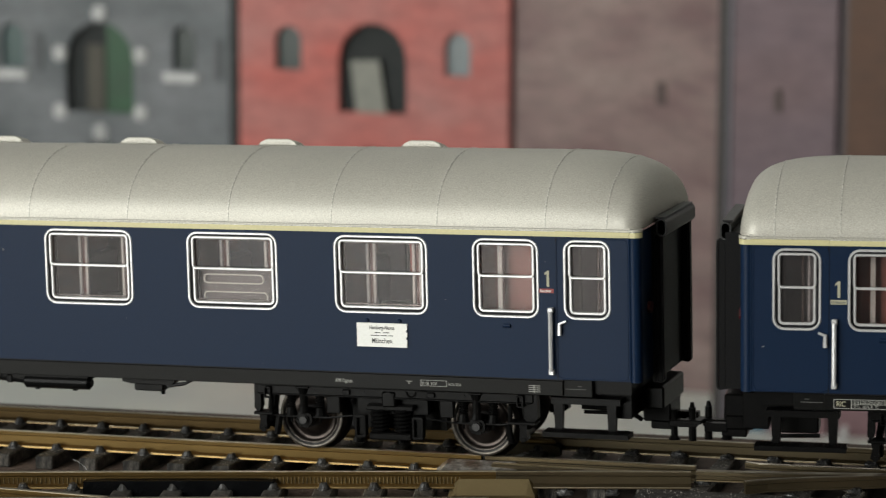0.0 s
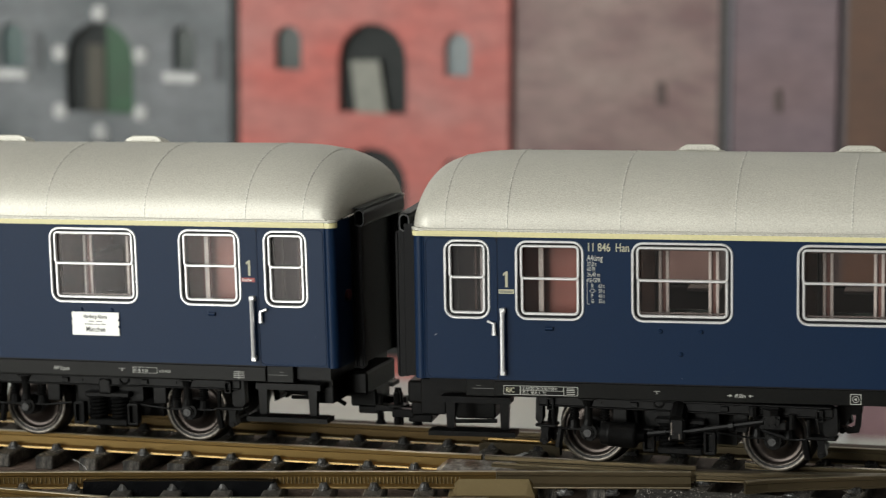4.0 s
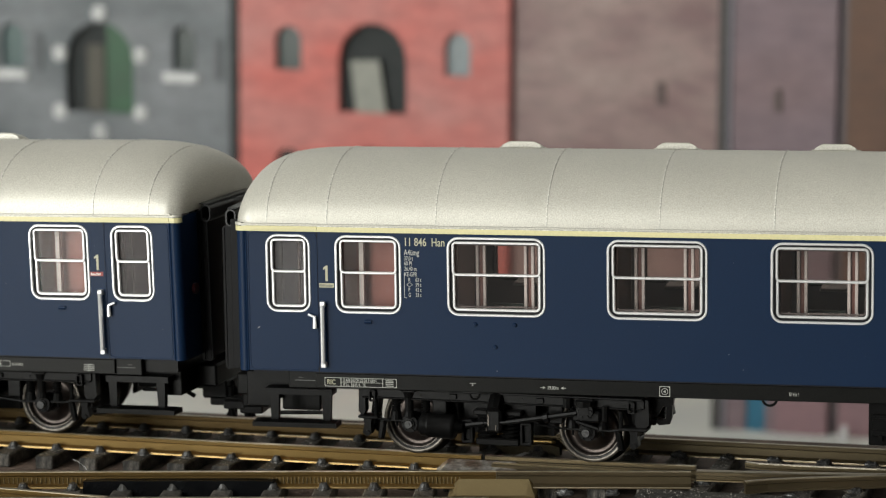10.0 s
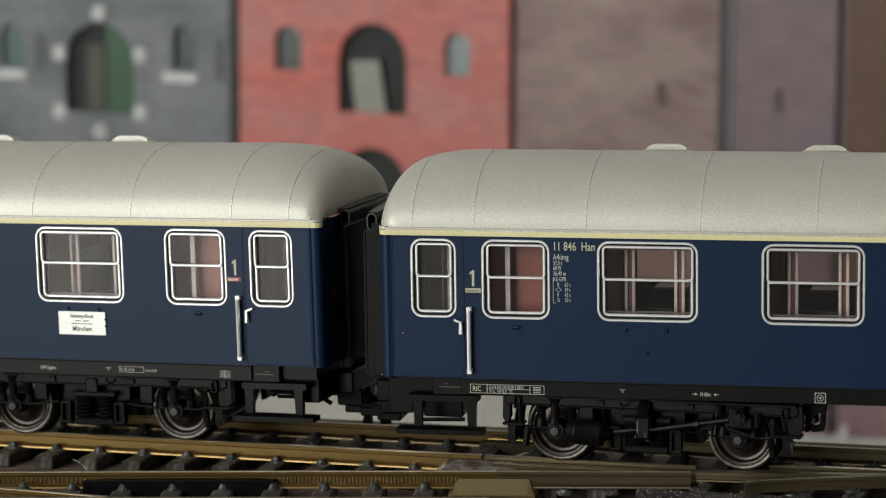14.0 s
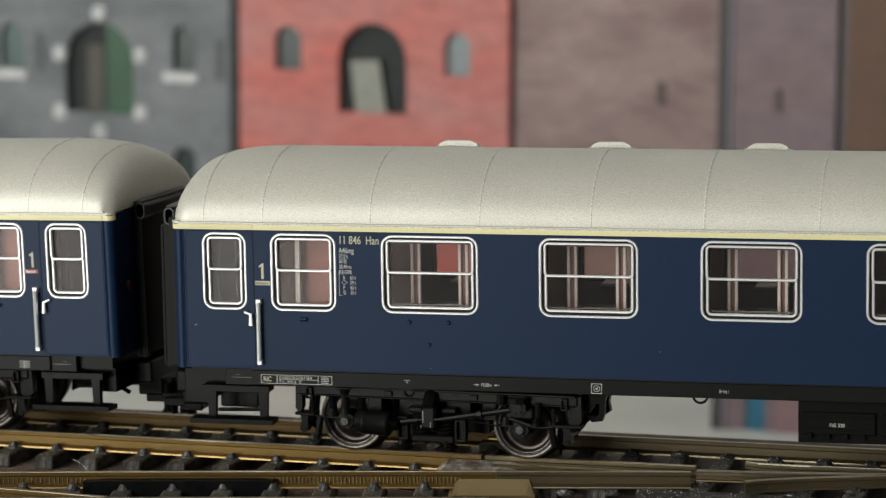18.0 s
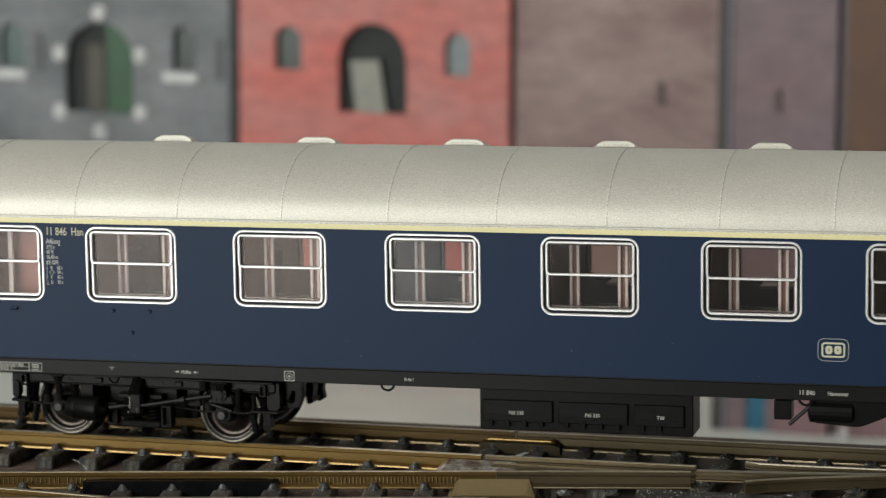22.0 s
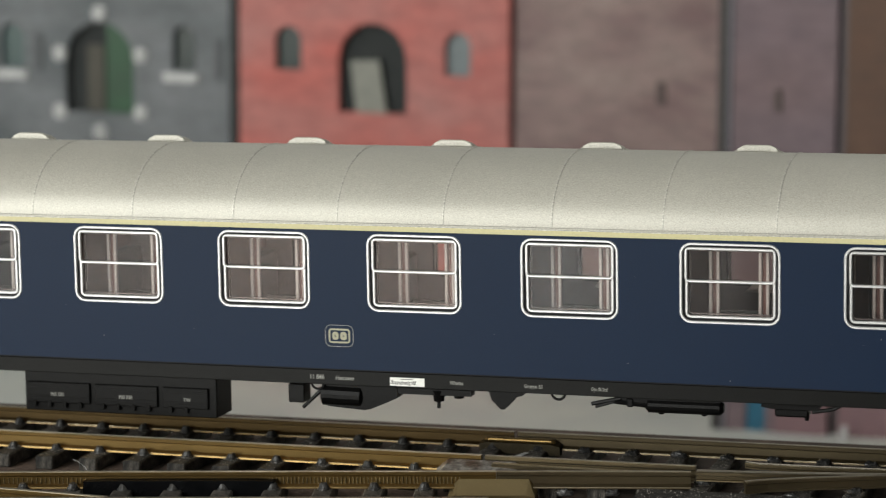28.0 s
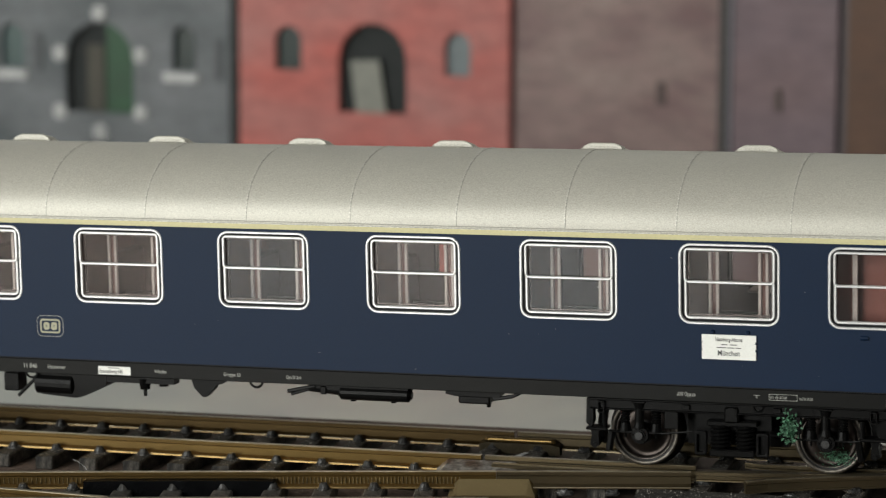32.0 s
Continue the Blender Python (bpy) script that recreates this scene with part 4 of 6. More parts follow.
def build_coach(label, plates):
    coach = new("passenger_coach")
    tagged(coach, label, "train coach", "coaches of the model train")
    for s in (-1, 1):
        turn = mpose(0, -HW, 0) if s < 0 else mpose(0, HW, 0, 0, 0, 180)
        side = shared("side", side_mesh, M_BLUE, coach, "body_side", turn, "navy blue coach side")
        shared("inner", inner_side_mesh, M_LINING, coach, "inner_side", turn)
        for c, w, kind in window_list():
            at = turn @ mpose(c, 0, 0)
            win = shared("frame%.2f" % w, window_frame_mesh(w), M_SILVER, coach, "window", at, "silver framed window" if kind == "main" else "narrow silver framed window", smooth=False)
            shared("gasket%.2f" % w, gasket_mesh(w), M_GASKET, win, "gasket")
            shared("sash%.2f" % w, sash_mesh(w), M_SILVER, win, "sash")
            shared("lower_sash%.2f" % w, lower_sash_mesh(w), M_SILVER, win, "lower_sash")
            if kind == "main":
                shared("pane_edge%.2f" % w, pane_edge_mesh(w), M_INSERT, win, "pane_edge", None, "clear moulded edge of the pane")
            pn = shared("pane%.2f%s" % (w, kind), pane_mesh(w), M_FROST if kind == "door" else M_GLASS, win, "pane")
            pn.visible_shadow = False
        shared("stripe", lambda: boxes((-147.9, 147.9, -0.14, 0.1, 35.25, 36.0)), M_CREAM, coach, "cream_stripe", turn, "thin cream stripe under the roof edge")

        for e in (-1, 1):
            shared("door_strip", lambda: boxes((-5.6, 5.6, -0.24, 0.06, 35.5, 36.06), bevel=0.04), M_CREAM, coach, "door_stripe", turn @ mpose(e * 141.4, 0, 0))

        def gutter():
            bm = bmesh.new()
            box(bm, -147.6, 147.6, -0.2, 0.5, 36.1, 36.45, bevel=0.08)
            box(bm, -147.2, 147.2, -0.1, 0.5, 36.42, 36.75, bevel=0.06)
            return bm
        shared("gutter", gutter, M_ROOF, coach, "roof_gutter", turn)

        for e in (-1, 1):
            def bend(z0, z1, out, inner=0.4):
                """A strip that turns round the body's corner."""
                def make():
                    bm = bmesh.new()
                    rings = []
                    for k in range(9):
                        a = radians(90 * k / 8)
                        dx, dy = math.sin(a), math.cos(a)
                        rings.append([bm.verts.new((147.6 + dx * r, 1.0 - dy * r, z)) for r, z in ((1.0 - inner, z0), (1.0 + out, z0), (1.0 + out, z1), (1.0 - inner, z1))])
                    for a, b in zip(rings, rings[1:]):
                        for q in range(4):
                            bm.faces.new((a[q], a[(q + 1) % 4], b[(q + 1) % 4], b[q]))
                    bm.faces.new(rings[0])
                    bm.faces.new(rings[-1][::-1])
                    return bm
                return make
            flip = turn @ Matrix.Diagonal((e, 1, 1, 1))
            shared("gutter_bend", bend(36.1, 36.5, 0.2), M_ROOF, coach, "gutter_corner", flip)
            shared("stripe_bend", bend(35.25, 36.0, 0.14), M_CREAM, coach, "stripe_corner", flip)

        def gutter_shadow():
            bm = bmesh.new()
            box(bm, -147.6, 147.6, -0.12, 0.3, 36.0, 36.1)
            return bm
        shared("gutter_gap", gutter_shadow, M_SEAM, coach, "gutter_joint", turn)

        for e in (-1, 1):
            def door():
                bm = bmesh.new()
                box(bm, -0.09, 0.09, -0.03, 0.1, Z_SILL, 35.2)
                return bm
            shared("door_gap", door, M_GASKET, coach, "door_joint", turn @ mpose(e * 135.85, 0, 0))

            shared("door_edge", lambda: ring_frame(bmesh.new(), -5.45, 5.45, 13.95, 35.05, 0.9, 0.16, -0.07, 0.05, k=5, crown=0.04), M_BLUE, coach, "door_edge", turn @ mpose(e * 141.25, 0, 0))

            def ridge():
                bm = bmesh.new()
                tube(bm, (0, 0.02, Z_SILL), (0, 0.02, 35.2), 0.14, 6)
                return bm
            shared("ridge", ridge, M_BLUE, coach, "corner_ridge", turn @ mpose(e * 146.95, 0, 0))

            def grab():
                bm = bmesh.new()
                tube(bm, (0, -0.75, 15.2), (0, -0.75, 24.2), 0.34, 8)
                box(bm, -0.4, 0.4, -0.85, 0.1, 14.6, 15.4, bevel=0.1)
                box(bm, -0.4, 0.4, -0.85, 0.1, 23.9, 24.7, bevel=0.1)
                return bm
            shared("grab", grab, M_SILVER, coach, "grab_rail", turn @ mpose(e * 135.0, 0, 0), "silver grab rail beside the door")

            def lever():
                bm = bmesh.new()
                tube(bm, (0, -0.5, 22.35), (0, -0.5, 20.6), 0.24, 7, 0.34)
                tube(bm, (0.2 * 0, -0.5, 22.3), (-1.0, -0.45, 22.7), 0.2, 7)
                tube(bm, (0, -0.5, 22.3), (0, 0.1, 22.3), 0.2, 6)
                return bm
            shared("lever", lever, M_SILVER, coach, "door_handle", turn @ mpose(e * 136.3, 0, 0) @ Matrix.Diagonal((1 if e < 0 else -1, 1, 1, 1)))

            at = turn @ mpose(e * 139.9, 2.2, 0) @ Matrix.Diagonal((1 if e < 0 else -1, 1, 1, 1))

            def ribbed(x0, x1, y0, y1, z0, z1):
                def make():
                    n = int((x1 - x0) / 0.49)
                    top = [q for i in range(n) for q in ((x1 - 0.49 * i - 0.1, z1), (x1 - 0.49 * i - 0.3, z1), (x1 - 0.49 * i - 0.32, z1 - 0.09), (x1 - 0.49 * i - 0.5, z1 - 0.09))]
                    return prism(bmesh.new(), [(x0, z0), (x1, z0), (x1, z1 - 0.06)] + top + [(x0, z1 - 0.06)], y0, y1)
                return make
            shared("step_board", ribbed(-6.6, 6.6, -2.6, 0.6, 5.2, 5.98), M_BLACK, coach, "step_board", at, "black ribbed step board")
            shared("upper_step", ribbed(-5.0, 5.6, -0.9, 2.0, 9.9, 10.9), M_BLACK, coach, "upper_step", at)
            shared("step_box", lambda: boxes((-1.0, 4.3, -1.6, 2.0, 11.15, 13.8), bevel=0.12), M_SOLEBAR, coach, "step_box", at)
            shared("step_box_mark", lambda: boxes((0.6, 1.3, -1.63, -1.55, 12.75, 12.83), (0.0, 3.2, -1.63, -1.55, 12.3, 12.4)), M_DULLTEXT, coach, "step_box_mark", at)
            for x in (-3.6, 4.6):
                shared("step_hanger", lambda: prism(bmesh.new(), [(-0.75, 10.8), (0.75, 10.8), (0.55, 5.8), (-0.55, 5.8)], -0.6, 0.5), M_BLACK, coach, "step_hanger", at @ mpose(x, 0, 0))

            def knob():
                bm = bmesh.new()
                tube(bm, (-0.55, -0.1, 0), (0.55, -0.1, 0), 0.3, 8)
                return bm
            shared("knob", knob, M_BLUE, coach, "side_lug", turn @ mpose(e * 128.1, 0, 21.7))
        if s < 0:
            for x, z in ((-111.6, 21.7), (-105.6, 21.7), (-108.6, 18.3), (106.0, 21.85), (111.2, 21.85)):
                def dot():
                    bm = bmesh.new()
                    tube(bm, (0, -0.28, 0), (0, 0.1, 0), 0.2, 8, 0.42)
                    return bm
                shared("dot", dot, M_BLUE, coach, "side_lug", turn @ mpose(x, 0, z))

        def solebar():
            bm = bmesh.new()
            box(bm, -136.5, 136.5, 0.15, 1.2, 11.32, 13.62, bevel=0.1)
            return bm
        # black strip that stands in for the shadow under the body's lower edge
        shared("sill_joint", lambda: boxes((-136.5, 136.5, 0.3, 1.0, 13.55, 13.86)), M_GASKET, coach, "sill_joint", turn)
        shared("solebar", solebar, M_SOLEBAR, coach, "solebar", turn, "satin black solebar with lettering")

    roof = shared("roof", roof_mesh, M_ROOF, coach, "roof", None, "silver grey curved roof with thin seams", smooth=True)
    for i in range(15):
        x = (i - 7) * 16.78
        shared("seam", seam_mesh(), M_SEAM, roof, "roof_seam", mpose(x, 0, 0))
    for e in (-1, 1):
        for k, xs in enumerate((134.24, 143.6)):
            g = (xs - (ROOF_END - DOME)) / DOME
            shared("seam_end%d" % k, seam_mesh(g), M_SEAM, roof, "roof_seam", mpose(e * xs, 0, 0, 0, 0, 0 if e > 0 else 180))
    for i in range(10):
        shared("vent", vent_mesh, M_ROOF, roof, "roof_vent", mpose((i - 4.5) * PITCH_W + 0.2, 5.6, roof_height(5.6 / ROOF_HW) - 0.1, -12, 0, 0), "low silver roof vent")

    under = bmesh.new()
    box(under, -146.6, 146.6, -14.6, 14.6, 11.6, 13.8)
    part("underframe", under, M_BLACK, coach)
    for e in (-1, 1):
        at = mpose(0, 0, 0, 0, 0, 0 if e > 0 else 180)
        shared("end", end_mesh, M_BLUE, coach, "end_wall", at, smooth=True)

        # the gangway of the left end stands further out
        out = 0.0 if e > 0 else 1.7
        for y in (-9.2, 8.0):
            def bellows():
                bm = ring_frame(bmesh.new(), 149.0, 150.3, 12.5, 35.0, 0.6, 0.3, 0.0, 1.2, k=3, crown=0.05)
                box(bm, 148.6, 149.9, 0.1, 1.1, 12.6, 34.8)
                return bm
            shared("bellows", bellows, M_RUBBER, coach, "gangway_bellows", at @ mpose(out * 1.45, y, 0), "black rubber gangway bellows")
        shared("gangway%d" % e, lambda: boxes((148.55, 149.0 + out * 1.4, -9.4, 9.4, 12.8, 36.0)), M_RUBBER, coach, "gangway_door", at)

        def roll():
            """An upright loop of rubber, hollow, with a flat lip on top."""
            bm = ring_frame(bmesh.new(), 148.75, 150.4, 34.9, 37.6, 0.8, 0.24, -9.3, 9.3, k=6, crown=0.05)
            box(bm, 149.0, 150.2, -2.0, 2.0, 35.1, 37.4)
            box(bm, 148.5, 150.1, -9.1, 9.1, 37.62, 37.82, bevel=0.06)
            return bm
        shared("roll", roll, M_ROLL, coach, "gangway_roll", at @ mpose(out + (0.5 if e > 0 else 0.1), 0, -0.4 if e > 0 else -0.1), "hollow black rubber roll over the gangway")

        def coupler():
            bm = bmesh.new()
            box(bm, 138, 148.0, -2.2, 2.2, 6.6, 8.6, bevel=0.2)
            box(bm, 143.2, 147.0, -12.4, 12.4, 7.5, 13.0, bevel=0.15)
            box(bm, 137.0, 143.6, -12.4, 12.4, 10.6, 13.4, bevel=0.2)
            box(bm, 143.0, 150.4, -6.5, 6.5, 7.9, 11.4, bevel=0.3)
            box(bm, 146.3, 150.6, -3.2, 3.2, 5.3, 8.2, bevel=0.25)
            box(bm, 147.4, 151.2, -2.8, 2.8, 4.1, 5.4, bevel=0.2)
            box(bm, 150.3, 154.6, -3.2, -1.7, 4.6, 5.7, bevel=0.15)
            box(bm, 150.3, 153.8, 1.4, 2.9, 4.8, 6.1, bevel=0.15)
            box(bm, 152.6, 155.4, -3.6, -1.4, 5.2, 5.8, bevel=0.12)
            tube(bm, (151.0, -2.6, 3.3), (151.0, -2.6, 7.2), 0.55, 10, 0.45)
            tube(bm, (151.0, -2.6, 2.6), (151.0, -2.6, 3.3), 0.95, 10, 0.5)
            tube(bm, (153.8, -2.6, 2.5), (153.8, -2.6, 7.6), 0.62, 10, 0.55)
            tube(bm, (153.8, -2.6, 7.5), (153.8, -2.6, 8.4), 0.42, 10, 0.3)
            tube(bm, (145.0, -11.0, 9.2), (147.6, -9.0, 6.8), 0.35, 8)
            tube(bm, (138.5, -9.6, 8.6), (146.4, -8.8, 8.2), 0.45, 8)
            tube(bm, (138.5, -8.4, 7.5), (146.0, -7.8, 7.4), 0.3, 8)
            return bm
        shared("coupler", coupler, M_BLACK, coach, "coupler", at @ mpose(-0.9 if e > 0 else 1.5, 0, 0), "black plastic coupler and buffer beam")

        if e < 0:
            hose = boxes((137.8, 144.0, 4.0, 8.6, 6.2, 8.8), bevel=0.25)
            tube(hose, (137.6, 8.4, 5.9), (144.4, 8.4, 5.7), 0.32, 8)
            shared("hose_box", lambda: hose, M_SOLEBAR, coach, "hose_box", at, "dark grey hose box behind the steps")
        for y in (-11.6, 11.6):
            shared("tail_lamp", lambda: tube(bmesh.new(), (148.4, 0, 24.4), (149.1, 0, 24.4), 0.9, 14), M_LAMPRED, coach, "tail_lamp", at @ mpose(0, y, 0))

    # inside: floor, compartment walls, corridor posts, seats
    part("coach_floor", boxes((-146, 146, -15.1, 15.1, 13.9, 14.3)), M_LINING, coach)
    part("coach_ceiling", boxes((-146, 146, -15.2, 15.2, 36.3, 36.6)), M_LINING, coach)
    for i in range(11):
        x = (i - 5) * PITCH_W
        shared("cross_wall", lambda: boxes((-0.5, 0.5, -5.6, 15.0, 13.7, 36.2)), M_PARTITION, coach, "compartment_wall", mpose(x, 0, 0))
    for i in range(10):
        x = (i - 4.5) * PITCH_W
        for dx in (-4.5, -3.4, 2.9, 4.0):
            shared("post", lambda: boxes((-0.24, 0.24, -11.2, -10.7, 13.7, 36.2), bevel=0.08), M_POST, coach, "corridor_post", mpose(x + dx + 0.6, 0, 0))
        for dx in (-3.95, 3.45):
            shared("post_strip", lambda: boxes((-0.34, 0.34, -10.85, -10.6, 13.7, 36.2)), M_STRIPRED, coach, "post_strip", mpose(x + dx + 0.6, 0, 0))
        shared("door_sill", lambda: boxes((-3.6, 2.6, -6.0, -5.6, 13.7, 23.2)), M_SEAT, coach, "corridor_panel", mpose(x, 0, 0))
        shared("panel", lambda: boxes((-12.0, -5.4, -6.0, -5.6, 13.7, 36.2)), M_PANEL, coach, "corridor_panel", mpose(x, 0, 0))

        def seat():
            bm = bmesh.new()
            for e in (-1, 1):
                box(bm, *sorted((e * 11.4, e * 5.8)), -4.5, 14.6, 13.7, 18.2, bevel=0.4)
                box(bm, *sorted((e * 11.5, e * 9.2)), -4.5, 14.6, 18.0, 27.5, bevel=0.5)
            return bm
        shared("fold_table", lambda: boxes((-2.6, 2.6, 9.5, 14.6, 23.4, 23.9), bevel=0.15), M_POST, coach, "folding_table", mpose(x, 0, 0))
        shared("seat", seat, M_SEAT, coach, "seat_bench", mpose(x, 0, 0))
    for e in (-1, 1):
        for s in (-1, 1):
            shared("cabin_wall", lambda: boxes((-5.6, 5.6, -0.4, 0.4, 13.7, 36.2)), M_CABIN, coach, "cabin_wall", mpose(e * 128.0, -11.0 if s < 0 else 8.0, 0))
        shared("cabin_post", lambda: boxes((-0.35, 0.35, -0.3, 0.3, 13.7, 36.2)), M_POST, coach, "cabin_post", mpose(e * 128.0 - 1.8, -12.8, 0))
        shared("cabin_end", lambda: boxes((-0.4, 0.4, -14.8, 14.8, 13.7, 36.2)), M_CABIN, coach, "cabin_wall", mpose(e * 134.0, 0, 0))
        shared("vestibule", lambda: boxes((-5.5, 5.5, -0.4, 0.4, 13.7, 36.2)), M_DIM, coach, "vestibule_wall", mpose(e * 140.6, -7.0, 0))
        for dx in (-3.2, -0.4, 0.5, 2.6):
            shared("vestibule_post_a" if dx in (-0.4, 2.6) else "vestibule_post_b", lambda: boxes((-0.2, 0.2, -12.0, -11.6, 13.7, 36.2), bevel=0.06), M_PANEL if dx in (-0.4, 2.6) else M_POST, coach, "vestibule_post", mpose(e * 140.5 + dx + 1.0, 0, 0))

    # under the floor
    y = -15.6
    bm = boxes((-53.5, -20.9, y + 0.7, y + 7, 4.9, 11.4), bevel=0.15)
    battery = part("battery_box", bm, M_BLACK, coach, "black battery boxes under the floor")
    for x0, x1 in ((-53.0, -42.2), (-41.3, -30.7), (-29.8, -22.2)):
        bm = boxes((x0, x1, y + 0.25, y + 0.75, 6.3, 9.6), bevel=0.12)
        n = int((x1 - x0) / 2.6)
        for j in range(n):
            box(bm, x0 + 1.0 + j * 2.6, x0 + 1.6 + j * 2.6, y + 0.1, y + 0.5, 5.6, 6.6, bevel=0.08)
        for z in (6.9, 7.25, 8.6, 8.9, 9.2):
            box(bm, x0 + 0.1, x1 - 0.1, y + 0.17, y + 0.4, z, z + 0.14)
        part("battery_lid", bm, M_BLACK, battery)
    bm = bmesh.new()
    box(bm, -8.8, -6.2, y, y + 3, 8.2, 11.1, bevel=0.15)
    tube(bm, (-6.6, y + 0.6, 7.4), (-3.6, y + 0.6, 10.2), 0.3, 7)
    part("valve", bm, M_BLACK, coach)
    bm = bmesh.new()
    prism(bm, [(-3.6, 11.2), (8.5, 11.2), (8.5, 9.4), (6.6, 8.5), (4.2, 7.5), (3.2, 7.3), (-2.6, 7.7), (-3.6, 8.2)], y + 0.9, y + 8)
    tube(bm, (-3.6, y + 1.9, 9.4), (2.6, y + 1.9, 9.3), 1.75, 18)
    tube(bm, (-3.9, y + 1.9, 9.4), (-3.6, y + 1.9, 9.4), 1.2, 18, 1.7)
    tube(bm, (2.6, y + 1.9, 9.3), (2.95, y + 1.9, 9.3), 1.7, 18, 1.2)
    part("air_tank", bm, M_BLACK, coach, "black tank under the floor")
    bm = bmesh.new()
    box(bm, 9.0, 20.5, y, y + 2, 10.3, 11.2)
    tube(bm, (15.2, y + 0.8, 11.0), (15.2, y + 0.8, 9.3), 1.1, 8, 0.8)
    tube(bm, (15.2, y + 0.8, 9.4), (15.2, y + 0.8, 8.2), 0.3, 7)
    tube(bm, (18.4, y + 0.8, 11.0), (18.4, y + 0.8, 9.9), 0.8, 8)
    part("pipe_valve", bm, M_BLACK, coach)
    bm = bmesh.new()
    prism(bm, [(23.2, 11.2), (29.0, 11.2), (28.4, 10.7), (27.2, 10.4), (26.9, 9.8), (25.6, 8.5), (25.0, 8.5), (23.6, 9.9)], y + 0.4, y + 2)
    part("drain_funnel", bm, M_BLACK, coach)
    for x in (-67.9, -4.1, 34.0):
        bm = bmesh.new()
        for i in range(12):
            a, b = math.pi * (1 + i / 12), math.pi * (1 + (i + 1) / 12)
            tube(bm, (x + 1.05 * math.cos(a), y + 0.5, 11.45 + 1.05 * math.sin(a)), (x + 1.05 * math.cos(b), y + 0.5, 11.45 + 1.05 * math.sin(b)), 0.2, 6)
        part("lashing_ring", bm, M_BLACK, coach)
    bm = bmesh.new()
    prism(bm, [(42.5, 11.2), (58.6, 11.2), (58.2, 10.3), (46.6, 10.3), (42.0, 10.4)], y + 0.8, y + 6)
    for px in (49.5, 56.0):
        tube(bm, (px, y + 1.4, 9.0), (px, y + 1.4, 8.75), 0.45, 8)
    tube(bm, (39.0, y + 0.9, 9.9), (43.5, y + 0.9, 10.9), 0.32, 7)
    tube(bm, (39.6, y + 0.9, 9.5), (42.5, y + 0.9, 10.4), 0.25, 7)
    tube(bm, (47.6, y + 1.6, 10.0), (58.4, y + 1.6, 10.0), 1.15, 16)
    tube(bm, (58.4, y + 1.6, 10.0), (58.9, y + 1.6, 10.0), 1.1, 16, 0.6)
    tube(bm, (47.1, y + 1.6, 10.0), (47.6, y + 1.6, 10.0), 0.6, 16, 1.1)
    tube(bm, (42.4, y + 1.2, 10.5), (47.4, y + 1.2, 10.1), 0.5, 9)
    box(bm, 44.4, 45.4, y + 0.6, y + 2, 9.7, 11.0, bevel=0.15)
    part("brake_cylinder", bm, M_BLACK, coach, "black brake cylinder with its linkage")
    bm = bmesh.new()
    prism(bm, [(64.6, 11.2), (73.6, 11.2), (73.0, 10.4), (66.2, 10.4), (64.6, 10.7)], y + 0.5, y + 3)
    box(bm, 66.6, 71.6, y + 0.4, y + 2.6, 9.3, 10.6, bevel=0.25)
    tube(bm, (71.2, y + 1.2, 9.9), (71.2, y + 1.2, 8.8), 0.45, 9, 0.3)
    tube(bm, (72.0, y + 1.0, 10.1), (75.0, y + 1.0, 10.6), 0.3, 7)
    tube(bm, (75.0, y + 1.0, 10.6), (76.2, y + 1.0, 11.2), 0.28, 7)
    part("regulator", bm, M_BLACK, coach)
    bm = bmesh.new()
    prism(bm, [(-86.2, 11.2), (-82.4, 11.2), (-82.5, 9.6), (-83.2, 9.2), (-84.0, 9.3), (-84.6, 8.2), (-85.0, 7.6), (-85.6, 8.2), (-86.0, 9.6)], y + 3, y + 4.4)
    prism(bm, [(-83.4, 9.4), (-82.6, 9.4), (-82.7, 7.6), (-83.0, 6.6), (-84.6, 6.4), (-85.4, 7.0), (-84.9, 7.5), (-84.2, 7.2), (-83.6, 7.5)], y + 3.1, y + 4.3)
    tube(bm, (-85.4, y + 2.8, 6.9), (-85.4, y + 4.6, 6.9), 0.5, 8)
    part("brake_hanger", bm, M_BLACK, coach)

    def specks(n, seed):
        """Dust and lint on the side and on the roof."""
        rnd = random.Random(seed)
        bm = bmesh.new()
        for k in range(n):
            x = rnd.uniform(-146, 146)
            r = rnd.choice((0.03, 0.035, 0.04, 0.05, 0.075))
            if k % 4 == 1:
                c, u, w, o = Vector((x, -HW - 0.015, rnd.uniform(13.6, 35))), Vector((1, 0, 0)), Vector((0, 0, 1)), Vector((0, -0.03, 0))
            else:
                e = rnd.uniform(-0.95, -0.1)
                x *= 0.85
                c, u, w, o = Vector((x, e * ROOF_HW, roof_height(e) + 0.01)), Vector((1, 0, 0)), Vector((0, 0.8, 0.5)), Vector((0, -0.02, 0.05))
            long = 1.0 if rnd.random() < 0.8 else 4.0
            a = rnd.uniform(0, 3.14)
            u, w = u * math.cos(a) + w * math.sin(a), w * math.cos(a) - u * math.sin(a)
            v = [bm.verts.new(p) for p in (c - u * r * long, c + w * r, c + u * r * long, c - w * r * 0.6, c + o)]
            for i in range(4):
                bm.faces.new((v[i], v[(i + 1) % 4], v[4]))
            bm.faces.new(v[:4])
        return bm
    part("dust_specks", specks(240, 7 if label.endswith("ahead on the rails") else 8), M_DUST, coach, "pale dust specks and lint")

    # writing
    ty = -HW - 0.02
